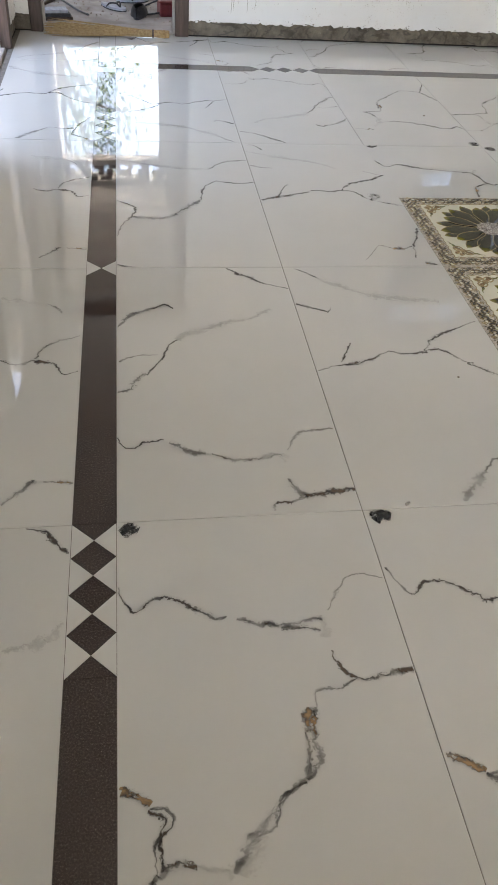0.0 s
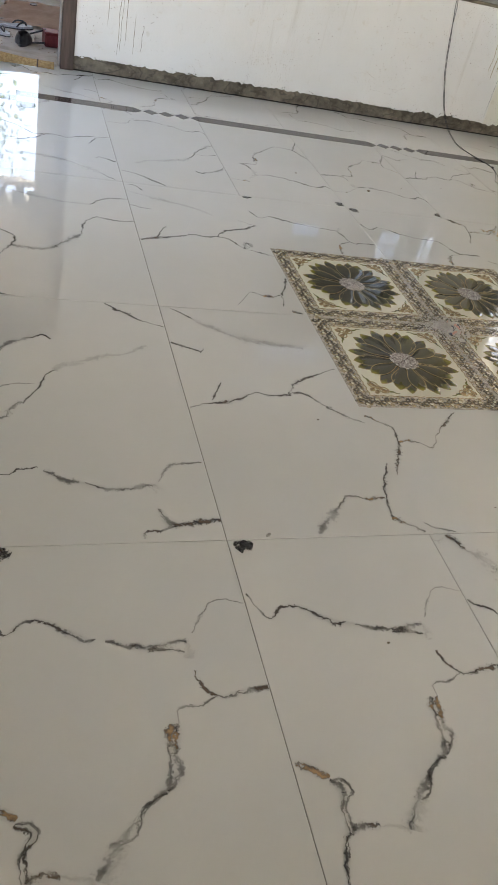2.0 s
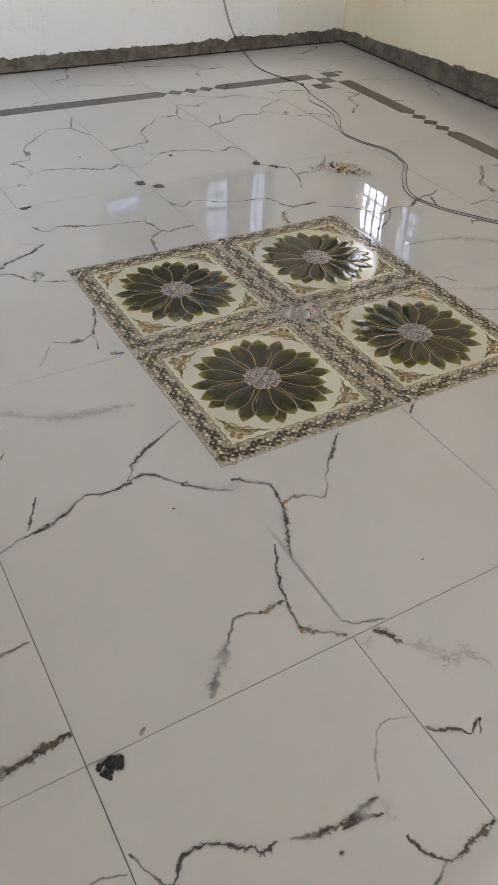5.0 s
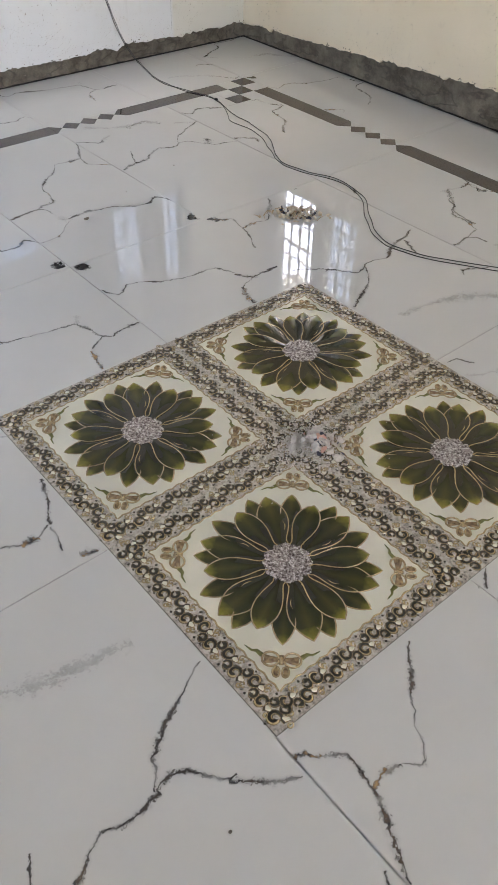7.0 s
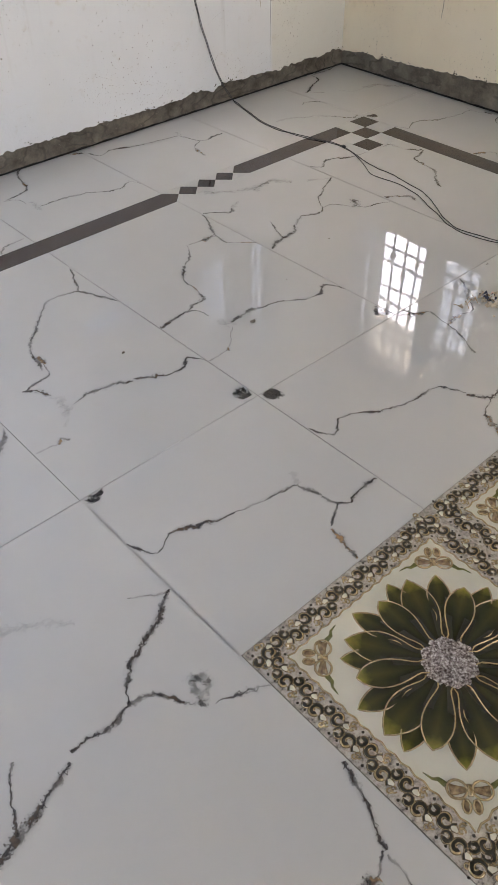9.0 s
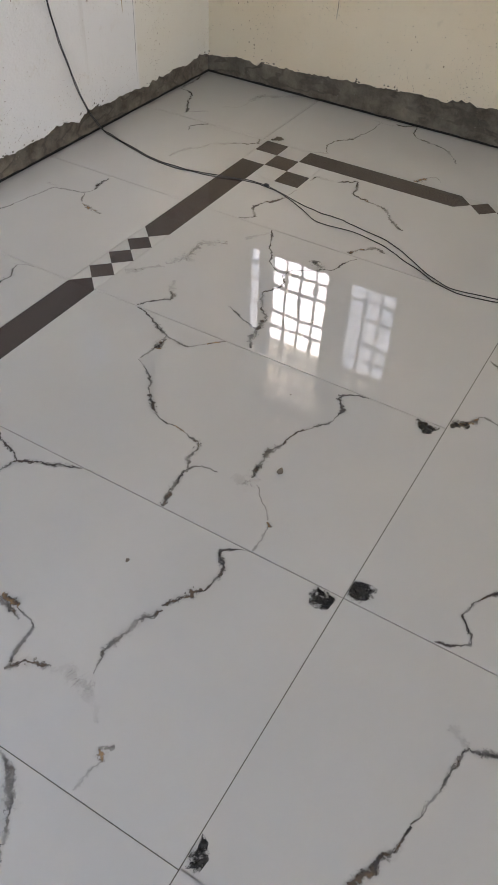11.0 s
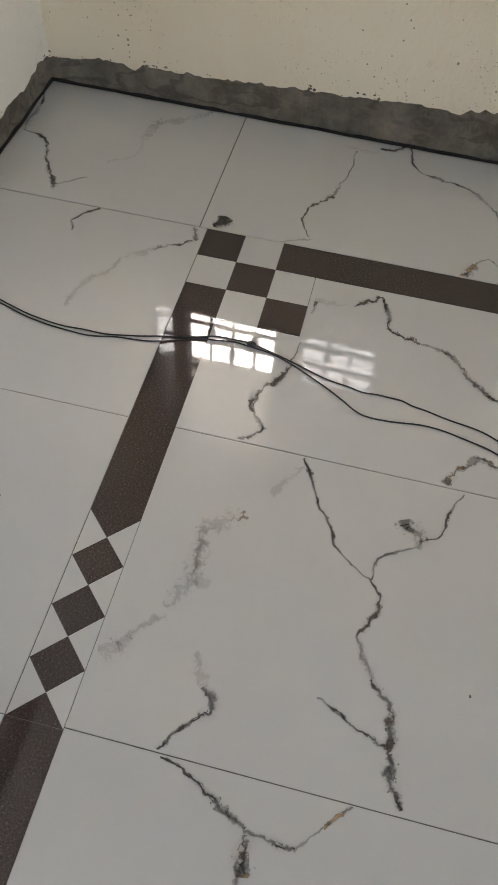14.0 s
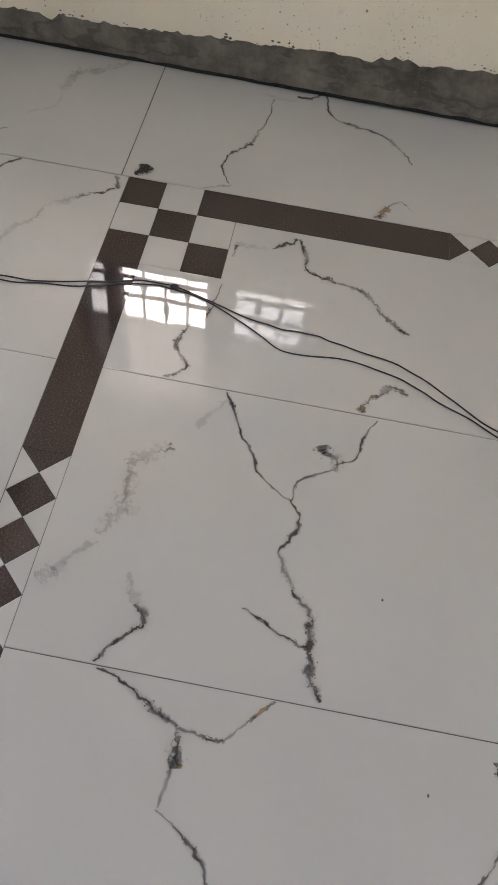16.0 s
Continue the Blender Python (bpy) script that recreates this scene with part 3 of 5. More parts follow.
def vein(bm, pts, half, strength, brown, mat, lim, seed, lift, side=0, notch=None):
    """A printed ribbon along waypoints, kept inside the tile."""
    lay = ink_layer(bm)
    length = sum((Vector(a) - Vector(b)).length for a, b in zip(pts, pts[1:]))
    n = max(7, int(length / 0.0065))
    line = smooth_line([(x, y, 0) for x, y in pts], n)
    prev = None
    for i, p in enumerate(line):
        d = (line[min(i + 1, n - 1)] - line[max(i - 1, 0)]).normalized()
        s = Vector((-d.y, d.x, 0))
        u = i / (n - 1)
        p = p + s * (0.006 * noise.noise((p.x * 30, p.y * 30, seed)) + 0.003 * noise.noise((p.x * 90, p.y * 90, seed)))
        if side:
            p = p + s * side * (0.001 + 0.015 * abs(noise.noise((u * length * 13, seed, 6)))) * min(1.0, 4 * u, 4 * (1 - u))
        w = 1.6 * half * (0.80 + 0.9 * noise.noise((u * length * 11, seed, 2.5)))
        w = max(w, half * 0.55) * (0.6 + 0.4 * min(1, 5 * u, 5 * (1 - u)))
        g = strength * (0.85 + 0.35 * noise.noise((u * length * 7, seed, 9)))
        col = []
        for r, q in ((0, p + s * w * 2), (1, p - s * w * 2)):
            v = bm.verts.new((min(max(q.x, lim[0]), lim[1]), min(max(q.y, lim[2]), lim[3]), lift))
            v[lay] = (r, max(0.0, min(1.0, g)), brown, 1)
            col.append(v)
        inside = lim[0] < p.x < lim[1] and lim[2] < p.y < lim[3] and not (notch and notch[0] - 0.01 < p.x < notch[1] + 0.01 and notch[2] - 0.01 < p.y < notch[3] + 0.01)
        if prev and (inside and was or not notch and (inside or was)):
            f = bm.faces.new((prev[0], prev[1], col[1], col[0]))
            f.material_index = mat
        prev, was = col, inside


# printed faces: waypoints in metres on a 0.6 by 1.2 face, half width, strength, brownness, ink (1 dark, 2 pale)


def face_a():
    F = []
    F.append(([(0.005, 1.023), (0.041, 0.948), (0.083, 0.972), (0.13, 0.973), (0.175, 0.94), (0.208, 0.919), (0.234, 0.919)], 0.0042, 0.95, 0.1, 1))
    F.append(([(0.254, 0.911), (0.299, 0.897), (0.345, 0.886), (0.394, 0.896), (0.433, 0.899)], 0.0042, 0.66, 0.2, 1))
    F.append(([(0.344, 0.885), (0.424, 0.869)], 0.0042, 0.66, 0.2, 1))
    F.append(([(0.438, 0.906), (0.43, 0.851)], 0.01, 0.45, 0.2, 2))
    F.append(([(0.447, 0.919), (0.482, 0.968), (0.504, 0.997), (0.542, 1.006), (0.59, 0.994)], 0.003, 0.5, 0.6, 1))
    F.append(([(0.438, 0.82), (0.446, 0.781), (0.474, 0.753), (0.526, 0.757), (0.592, 0.764)], 0.006, 0.85, 0.25, 1))
    F.append(([(0.474, 0.753), (0.431, 0.736), (0.391, 0.732), (0.382, 0.698)], 0.0042, 0.66, 0.2, 1))
    F.append(([(0.382, 0.698), (0.371, 0.673), (0.364, 0.635)], 0.0065, 0.8, 1, 1))
    F.append(([(0.364, 0.635), (0.367, 0.598), (0.34, 0.563)], 0.0042, 0.66, 0.2, 1))
    F.append(([(0.336, 0.561), (0.293, 0.541), (0.271, 0.496), (0.242, 0.477)], 0.0042, 0.66, 0.2, 1))
    F.append(([(0.25, 0.481), (0.216, 0.441), (0.205, 0.421)], 0.01, 0.45, 0.2, 2))
    F.append(([(0.007, 0.587), (0.035, 0.568), (0.063, 0.546)], 0.0065, 0.8, 1, 1))
    F.append(([(0.063, 0.543), (0.086, 0.536), (0.101, 0.515), (0.084, 0.499), (0.08, 0.469), (0.078, 0.44)], 0.0042, 0.66, 0.2, 1))
    F.append(([(0.013, 1.166), (0.029, 1.179), (0.047, 1.198)], 0.015, 1, 0, 1))
    F.append(([(0.016, 1.2), (0.033, 1.182), (0.058, 1.171)], 0.015, 1, 0, 1))
    F.append(([(0, 0.587), (0.039, 0.565), (0.062, 0.546)], 0.0068, 0.95, 0.85, 1))
    F.append(([(0.059, 0.537), (0.087, 0.517), (0.069, 0.478), (0.072, 0.436)], 0.0042, 0.66, 0.2, 1))
    F.append(([(0.071, 0.434), (0.094, 0.445), (0.135, 0.444)], 0.006, 0.85, 0.25, 1))
    F.append(([(0.135, 0.444), (0.179, 0.433), (0.19, 0.417)], 0.01, 0.45, 0.2, 2))
    F.append(([(0.072, 0.436), (0.051, 0.407), (0.032, 0.346)], 0.0042, 0.95, 0.1, 1))
    F.append(([(0.364, 0.7), (0.356, 0.65)], 0.0065, 0.8, 1, 1))
    F.append(([(0.356, 0.65), (0.344, 0.583), (0.309, 0.55)], 0.0042, 0.66, 0.2, 1))
    F.append(([(0.309, 0.55), (0.256, 0.498), (0.223, 0.458), (0.194, 0.425)], 0.0085, 0.5, 0.15, 1))
    return F


def face_b():
    F = []
    F.append(([(0.008, 0.825), (0.043, 0.878), (0.079, 0.91), (0.125, 0.936)], 0.0085, 0.5, 0.15, 1))
    F.append(([(0.125, 0.932), (0.162, 0.952), (0.19, 0.93)], 0.0042, 0.95, 0.1, 1))
    F.append(([(0.008, 0.49), (0.043, 0.509), (0.063, 0.547), (0.092, 0.58)], 0.006, 0.85, 0.25, 1))
    F.append(([(0.092, 0.572), (0.13, 0.626), (0.148, 0.668), (0.168, 0.717), (0.195, 0.746)], 0.0042, 0.95, 0.1, 1))
    F.append(([(0.195, 0.746), (0.223, 0.785), (0.277, 0.799), (0.352, 0.838), (0.446, 0.867), (0.506, 0.923)], 0.014, 0.6, 0.4, 2))
    F.append(([(0.016, 0.639), (0.065, 0.666), (0.132, 0.668)], 0.003, 0.5, 0.6, 1))
    F.append(([(0.005, 0.318), (0.022, 0.273), (0.046, 0.254), (0.087, 0.28), (0.13, 0.282)], 0.0042, 0.95, 0.1, 1))
    F.append(([(0.144, 0.274), (0.172, 0.257), (0.2, 0.231), (0.235, 0.227)], 0.0085, 0.5, 0.15, 1))
    F.append(([(0.25, 0.224), (0.326, 0.193), (0.385, 0.202), (0.43, 0.208)], 0.0042, 0.66, 0.2, 1))
    F.append(([(0.431, 0.214), (0.433, 0.178)], 0.01, 0.45, 0.2, 2))
    F.append(([(0.451, 0.224), (0.475, 0.278), (0.506, 0.297), (0.586, 0.306)], 0.003, 0.5, 0.6, 1))
    F.append(([(0.433, 0.12), (0.445, 0.084), (0.473, 0.058), (0.519, 0.065), (0.596, 0.073)], 0.006, 0.85, 0.25, 1))
    F.append(([(0.472, 0.055), (0.431, 0.042), (0.389, 0.04), (0.381, 0.012)], 0.0042, 0.66, 0.2, 1))
    F.append(([(0.39, 1.188), (0.462, 1.127), (0.506, 1.087), (0.592, 1.047)], 0.0042, 0.95, 0.1, 1))
    return F


def face_c():
    F = []
    F.append(([(0.002, 0.571), (0.067, 0.596), (0.144, 0.61), (0.246, 0.665)], 0.006, 0.85, 0.25, 1))
    F.append(([(0.246, 0.665), (0.319, 0.644), (0.407, 0.669), (0.466, 0.602), (0.495, 0.594)], 0.0042, 0.95, 0.1, 1))
    F.append(([(0.472, 0.589), (0.545, 0.535), (0.587, 0.512)], 0.0042, 0.66, 0.2, 1))
    F.append(([(0.083, 0.611), (0.105, 0.658), (0.131, 0.713)], 0.0042, 0.95, 0.1, 1))
    F.append(([(0.355, 0.663), (0.419, 0.737), (0.512, 0.79), (0.585, 0.823)], 0.0042, 0.95, 0.1, 1))
    F.append(([(0.038, 1.189), (0.065, 1.166), (0.104, 1.118)], 0.0042, 0.95, 0.1, 1))
    F.append(([(0.104, 1.118), (0.162, 1.071), (0.245, 1.014), (0.354, 0.977), (0.501, 0.953)], 0.014, 0.6, 0.4, 2))
    F.append(([(-0.001, 0.95), (0.049, 0.921), (0.094, 0.897)], 0.0042, 0.95, 0.1, 1))
    F.append(([(0.092, 0.889), (0.113, 0.923)], 0.0042, 0.66, 0.2, 1))
    F.append(([(0.26, 0.011), (0.315, 0.079), (0.354, 0.115)], 0.0085, 0.5, 0.15, 1))
    F.append(([(0.354, 0.115), (0.394, 0.159), (0.447, 0.145)], 0.0042, 0.66, 0.2, 1))
    F.append(([(0.447, 0.145), (0.513, 0.15)], 0.0068, 0.95, 0.85, 1))
    F.append(([(0.518, 0.149), (0.541, 0.219), (0.585, 0.302)], 0.0042, 0.95, 0.1, 1))
    F.append(([(0.518, 0.149), (0.504, 0.068)], 0.0042, 0.66, 0.2, 1))
    F.append(([(0.504, 0.068), (0.547, 0.041), (0.585, 0.007)], 0.0065, 0.8, 1, 1))
    F.append(([(0.104, 0.012), (0.121, 0.016)], 0.003, 0.5, 0.6, 1))
    return F


def face_d():
    F = []
    F.append(([(-0.006, 0.552), (0.043, 0.518)], 0.0065, 0.8, 1, 1))
    F.append(([(0.043, 0.518), (0.08, 0.48), (0.071, 0.411)], 0.0042, 0.66, 0.2, 1))
    F.append(([(0.071, 0.411), (0.038, 0.34), (-0.008, 0.242)], 0.006, 0.85, 0.25, 1))
    F.append(([(0.071, 0.411), (0.101, 0.419), (0.145, 0.408)], 0.0065, 0.8, 1, 1))
    F.append(([(0.145, 0.408), (0.186, 0.385), (0.23, 0.449), (0.296, 0.518), (0.359, 0.581)], 0.0042, 0.66, 0.2, 1))
    F.append(([(-0.013, 0.046), (0.024, 0.024), (0.084, 0.002)], 0.0042, 0.95, 0.1, 1))
    F.append(([(0.589, 0.57), (0.655, 0.592)], 0.0042, 0.66, 0.2, 1))
    return F


def face_e():
    F = []
    F.append(([(-0.015, 1.191), (0.031, 1.183)], 0.01, 0.45, 0.2, 2))
    F.append(([(0.048, 1.199), (0.061, 1.172), (0.082, 1.137)], 0.006, 0.85, 0.25, 1))
    F.append(([(0.082, 1.137), (0.118, 1.109), (0.14, 1.063), (0.187, 1.046), (0.213, 1.004)], 0.014, 0.6, 0.4, 2))
    F.append(([(-0.01, 0.961), (0.031, 0.939), (0.07, 0.91)], 0.0042, 0.95, 0.1, 1))
    F.append(([(0.07, 0.91), (0.106, 0.928), (0.081, 0.902)], 0.0042, 0.66, 0.2, 1))
    F.append(([(0.128, 0.737), (0.09, 0.674), (0.071, 0.633)], 0.0042, 0.95, 0.1, 1))
    F.append(([(0.069, 0.631), (0.028, 0.61), (-0.008, 0.593)], 0.006, 0.85, 0.25, 1))
    return F


def face_f():
    F = []
    F.append(([(-0.002, 0.557), (0.081, 0.49), (0.067, 0.405), (0.036, 0.342), (0.006, 0.245)], 0.0042, 0.66, 0.2, 1))
    F.append(([(0.067, 0.405), (0.192, 0.394), (0.285, 0.485), (0.355, 0.569)], 0.0085, 0.5, 0.15, 1))
    F.append(([(0.355, 0.569), (0.374, 0.68), (0.437, 0.762)], 0.0042, 0.95, 0.1, 1))
    F.append(([(0.436, 0.75), (0.518, 0.728), (0.592, 0.74)], 0.0042, 0.95, 0.1, 1))
    F.append(([(0.008, 0.028), (0.047, 0.007), (0.095, 0.002)], 0.0042, 0.66, 0.2, 1))
    F.append(([(0.009, 0.976), (0.24, 0.892), (0.411, 0.877)], 0.01, 0.45, 0.2, 2))
    F.append(([(0.411, 0.877), (0.482, 0.961), (0.599, 0.983)], 0.0042, 0.66, 0.2, 1))
    return F


def face_g():
    F = []
    F.append(([(0.593, 0.833), (0.516, 0.782), (0.439, 0.749), (0.383, 0.705), (0.36, 0.666)], 0.0042, 0.95, 0.1, 1))
    F.append(([(0.36, 0.666), (0.312, 0.651), (0.26, 0.666), (0.227, 0.664)], 0.0042, 0.95, 0.1, 1))
    F.append(([(0.361, 0.669), (0.413, 0.651), (0.445, 0.596)], 0.006, 0.85, 0.25, 1))
    F.append(([(0.445, 0.596), (0.477, 0.573), (0.49, 0.619), (0.515, 0.605), (0.488, 0.579)], 0.0085, 0.5, 0.15, 1))
    F.append(([(0.492, 0.557), (0.538, 0.538), (0.6, 0.509)], 0.0042, 0.95, 0.1, 1))
    F.append(([(0.51, 0.879), (0.588, 0.825)], 0.003, 0.5, 0.6, 1))
    F.append(([(0.592, 0.307), (0.573, 0.25), (0.549, 0.194), (0.527, 0.155)], 0.0042, 0.95, 0.1, 1))
    F.append(([(0.527, 0.155), (0.488, 0.135)], 0.006, 0.85, 0.25, 1))
    F.append(([(0.49, 0.133), (0.445, 0.139)], 0.0065, 0.8, 1, 1))
    F.append(([(0.445, 0.139), (0.398, 0.16), (0.351, 0.094), (0.315, 0.055)], 0.0042, 0.66, 0.2, 1))
    F.append(([(0.528, 0.147), (0.526, 0.101), (0.508, 0.064)], 0.0042, 0.66, 0.2, 1))
    F.append(([(0.539, 0.032), (0.585, -0.006)], 0.0065, 0.8, 1, 1))
    F.append(([(0, 0.563), (0.111, 0.606), (0.217, 0.644)], 0.006, 0.85, 0.25, 1))
    F.append(([(0.077, 0.596), (0.104, 0.669), (0.135, 0.721)], 0.0042, 0.95, 0.1, 1))
    F.append(([(-0.004, 0.93), (0.057, 0.902), (0.094, 0.895)], 0.0042, 0.66, 0.2, 1))
    F.append(([(-0.008, 1.097), (0.141, 1.023), (0.294, 0.971), (0.389, 0.901)], 0.01, 0.45, 0.2, 2))
    F.append(([(0.015, 1.173), (0.054, 1.16), (0.08, 1.115)], 0.0042, 0.95, 0.1, 1))
    F.append(([(-0.152, 0.719), (-0.016, 0.74)], 0.003, 0.5, 0.6, 1))
    return F


def face_j():
    F = []
    F.append(([(0.529, 0.842), (0.42, 0.855), (0.31, 0.743), (0.23, 0.645), (0.206, 0.531)], 0.0042, 0.66, 0.2, 1))
    F.append(([(0.6, 0.996), (0.529, 0.842)], 0.0042, 0.95, 0.1, 1))
    F.append(([(0.529, 0.842), (0.601, 0.679)], 0.0042, 0.95, 0.1, 1))
    F.append(([(0.558, 0.042), (0.586, 0.049), (0.579, 0.016)], 0.015, 1, 0, 1))
    F.append(([(0.576, 0.058), (0.569, 0.013)], 0.015, 1, 0, 1))
    F.append(([(0.234, 0.602), (0.224, 0.554)], 0.0068, 0.95, 0.85, 1))
    F.append(([(0.224, 0.554), (0.21, 0.498), (0.165, 0.492), (0.124, 0.48)], 0.0042, 0.66, 0.2, 1))
    F.append(([(0.109, 0.482), (0.141, 0.456), (0.158, 0.408)], 0.006, 0.85, 0.25, 1))
    F.append(([(0.158, 0.408), (0.173, 0.373), (0.161, 0.343), (0.173, 0.313)], 0.01, 0.45, 0.2, 2))
    F.append(([(0.188, 0.332), (0.252, 0.342), (0.321, 0.326), (0.374, 0.302)], 0.0042, 0.66, 0.2, 1))
    F.append(([(0.379, 0.306), (0.417, 0.284), (0.457, 0.258)], 0.006, 0.85, 0.25, 1))
    F.append(([(0.455, 0.257), (0.514, 0.247), (0.555, 0.279), (0.581, 0.257), (0.599, 0.217)], 0.0042, 0.95, 0.1, 1))
    F.append(([(0.161, 0.322), (0.117, 0.26)], 0.01, 0.45, 0.2, 2))
    F.append(([(0.1, 0.21), (0.086, 0.223)], 0.003, 0.5, 0.6, 1))
    F.append(([(0.09, 0.226), (0.063, 0.214)], 0.0065, 0.8, 1, 1))
    F.append(([(0.063, 0.214), (0.001, 0.221)], 0.003, 0.5, 0.6, 1))
    return F


def face_i():
    F = []
    F.append(([(0.023, 1.205), (0.027, 1.175), (0.055, 1.178)], 0.015, 1, 0, 1))
    F.append(([(0.039, 1.211), (0.037, 1.182), (0.013, 1.163)], 0.015, 1, 0, 1))
    F.append(([(0.571, 1.249), (0.596, 1.247), (0.587, 1.216)], 0.015, 1, 0, 1))
    F.append(([(-0.003, 1), (0.018, 0.961), (0.039, 0.936), (0.094, 0.974)], 0.0042, 0.95, 0.1, 1))
    F.append(([(0.094, 0.974), (0.143, 0.954), (0.207, 0.913)], 0.006, 0.85, 0.25, 1))
    F.append(([(0.207, 0.913), (0.295, 0.883), (0.407, 0.874)], 0.0042, 0.66, 0.2, 1))
    F.append(([(-0.086, 0.988), (-0.043, 1.003), (-0.006, 0.996)], 0.003, 0.5, 0.6, 1))
    F.append(([(0.407, 0.874), (0.439, 0.8)], 0.0042, 0.66, 0.2, 1))
    F.append(([(0.433, 0.794), (0.458, 0.75), (0.492, 0.736)], 0.006, 0.85, 0.25, 1))
    F.append(([(0.492, 0.736), (0.538, 0.742), (0.591, 0.743)], 0.0042, 0.95, 0.1, 1))
    F.append(([(0.466, 0.735), (0.395, 0.709)], 0.0042, 0.66, 0.2, 1))
    F.append(([(0.395, 0.709), (0.36, 0.601)], 0.0065, 0.8, 1, 1))
    return F


def face_k():
    F = []
    F.append(([(0.568, 0.059), (0.595, 0.047), (0.579, 0.022)], 0.015, 1, 0, 1))
    F.append(([(0.597, 0.06), (0.561, 0.031)], 0.015, 1, 0, 1))
    F.append(([(0.652, 0.007), (0.629, -0.017), (0.618, -0.039)], 0.015, 1, 0, 1))
    F.append(([(0.651, -0.032), (0.607, -0.022)], 0.015, 1, 0, 1))
    F.append(([(0.404, 0.828), (0.354, 0.758), (0.298, 0.717)], 0.0042, 0.66, 0.2, 1))
    F.append(([(0.298, 0.717), (0.24, 0.653), (0.234, 0.596)], 0.0042, 0.95, 0.1, 1))
    F.append(([(0.234, 0.596), (0.225, 0.547)], 0.0065, 0.8, 1, 1))
    F.append(([(0.225, 0.547), (0.211, 0.501), (0.163, 0.497), (0.129, 0.481)], 0.0042, 0.66, 0.2, 1))
    F.append(([(-0.002, 0.462), (0.08, 0.48), (0.132, 0.476), (0.153, 0.457)], 0.006, 0.85, 0.25, 1))
    F.append(([(0.153, 0.457), (0.159, 0.413)], 0.0042, 0.66, 0.2, 1))
    F.append(([(0.174, 0.375), (0.168, 0.332), (0.194, 0.317)], 0.01, 0.45, 0.2, 2))
    F.append(([(0.184, 0.334), (0.266, 0.343), (0.323, 0.327)], 0.0042, 0.66, 0.2, 1))
    F.append(([(0.323, 0.327), (0.385, 0.313), (0.469, 0.259)], 0.006, 0.85, 0.25, 1))
    F.append(([(0.469, 0.259), (0.522, 0.256), (0.562, 0.284), (0.591, 0.253), (0.605, 0.21)], 0.0042, 0.95, 0.1, 1))
    F.append(([(0.172, 0.312), (0.093, 0.236)], 0.003, 0.5, 0.6, 1))
    F.append(([(0.089, 0.234), (0.078, 0.22)], 0.0065, 0.8, 1, 1))
    F.append(([(0.077, 0.222), (-0.002, 0.224)], 0.003, 0.5, 0.6, 1))
    F.append(([(0.603, 0.98), (0.576, 0.915), (0.527, 0.825)], 0.0042, 0.95, 0.1, 1))
    F.append(([(0.522, 0.822), (0.465, 0.814)], 0.0068, 0.95, 0.85, 1))
    F.append(([(0.465, 0.814), (0.404, 0.828)], 0.003, 0.5, 0.6, 1))
    F.append(([(0.527, 0.825), (0.517, 0.744)], 0.0042, 0.95, 0.1, 1))
    F.append(([(0.517, 0.744), (0.56, 0.706)], 0.003, 0.5, 0.6, 1))
    F.append(([(0.56, 0.706), (0.606, 0.66)], 0.0065, 0.8, 1, 1))
    return F


def face_l():
    F = []
    F.append(([(0.025, 0.002), (0.054, -0.004), (0.033, -0.035)], 0.015, 1, 0, 1))
    F.append(([(0.623, 0.871), (0.589, 0.848), (0.536, 0.828), (0.488, 0.793), (0.446, 0.771), (0.405, 0.728), (0.39, 0.696)], 0.0042, 0.95, 0.1, 1))
    F.append(([(0.39, 0.696), (0.346, 0.673), (0.306, 0.69), (0.278, 0.706)], 0.006, 0.85, 0.25, 1))
    F.append(([(0.278, 0.706), (0.239, 0.681), (0.208, 0.668)], 0.0085, 0.5, 0.15, 1))
    F.append(([(0.208, 0.668), (0.17, 0.631), (0.145, 0.624), (0.098, 0.625)], 0.006, 0.85, 0.25, 1))
    F.append(([(0.098, 0.625), (0.055, 0.61), (0.013, 0.594)], 0.006, 0.85, 0.25, 1))
    F.append(([(0.39, 0.696), (0.437, 0.684), (0.479, 0.623)], 0.0042, 0.95, 0.1, 1))
    F.append(([(0.479, 0.623), (0.504, 0.615), (0.516, 0.64), (0.535, 0.649)], 0.0085, 0.5, 0.15, 1))
    F.append(([(0.487, 0.614), (0.525, 0.575), (0.575, 0.568), (0.621, 0.542)], 0.0042, 0.95, 0.1, 1))
    F.append(([(0.156, 0.752), (0.139, 0.715), (0.117, 0.675), (0.098, 0.625)], 0.0042, 0.95, 0.1, 1))
    F.append(([(0.006, 0.986), (0.039, 0.97), (0.071, 0.941)], 0.0042, 0.95, 0.1, 1))
    F.append(([(0.071, 0.941), (0.095, 0.924), (0.122, 0.945)], 0.006, 0.85, 0.25, 1))
    F.append(([(0.122, 0.945), (0.18, 0.971)], 0.01, 0.45, 0.2, 2))
    F.append(([(0.143, 1.14), (0.156, 1.1), (0.182, 1.094), (0.229, 1.042)], 0.014, 0.6, 0.4, 2))
    F.append(([(0.243, 1.046), (0.324, 1.017), (0.391, 1.019)], 0.014, 0.6, 0.4, 2))
    F.append(([(0.324, 1.017), (0.409, 1.018), (0.465, 0.95)], 0.012, 0.8, 1, 2))
    F.append(([(0.318, 1.021), (0.305, 0.981)], 0.01, 0.45, 0.2, 2))
    F.append(([(0.517, 0.912), (0.558, 0.898), (0.599, 0.861)], 0.01, 0.45, 0.2, 2))
    return F


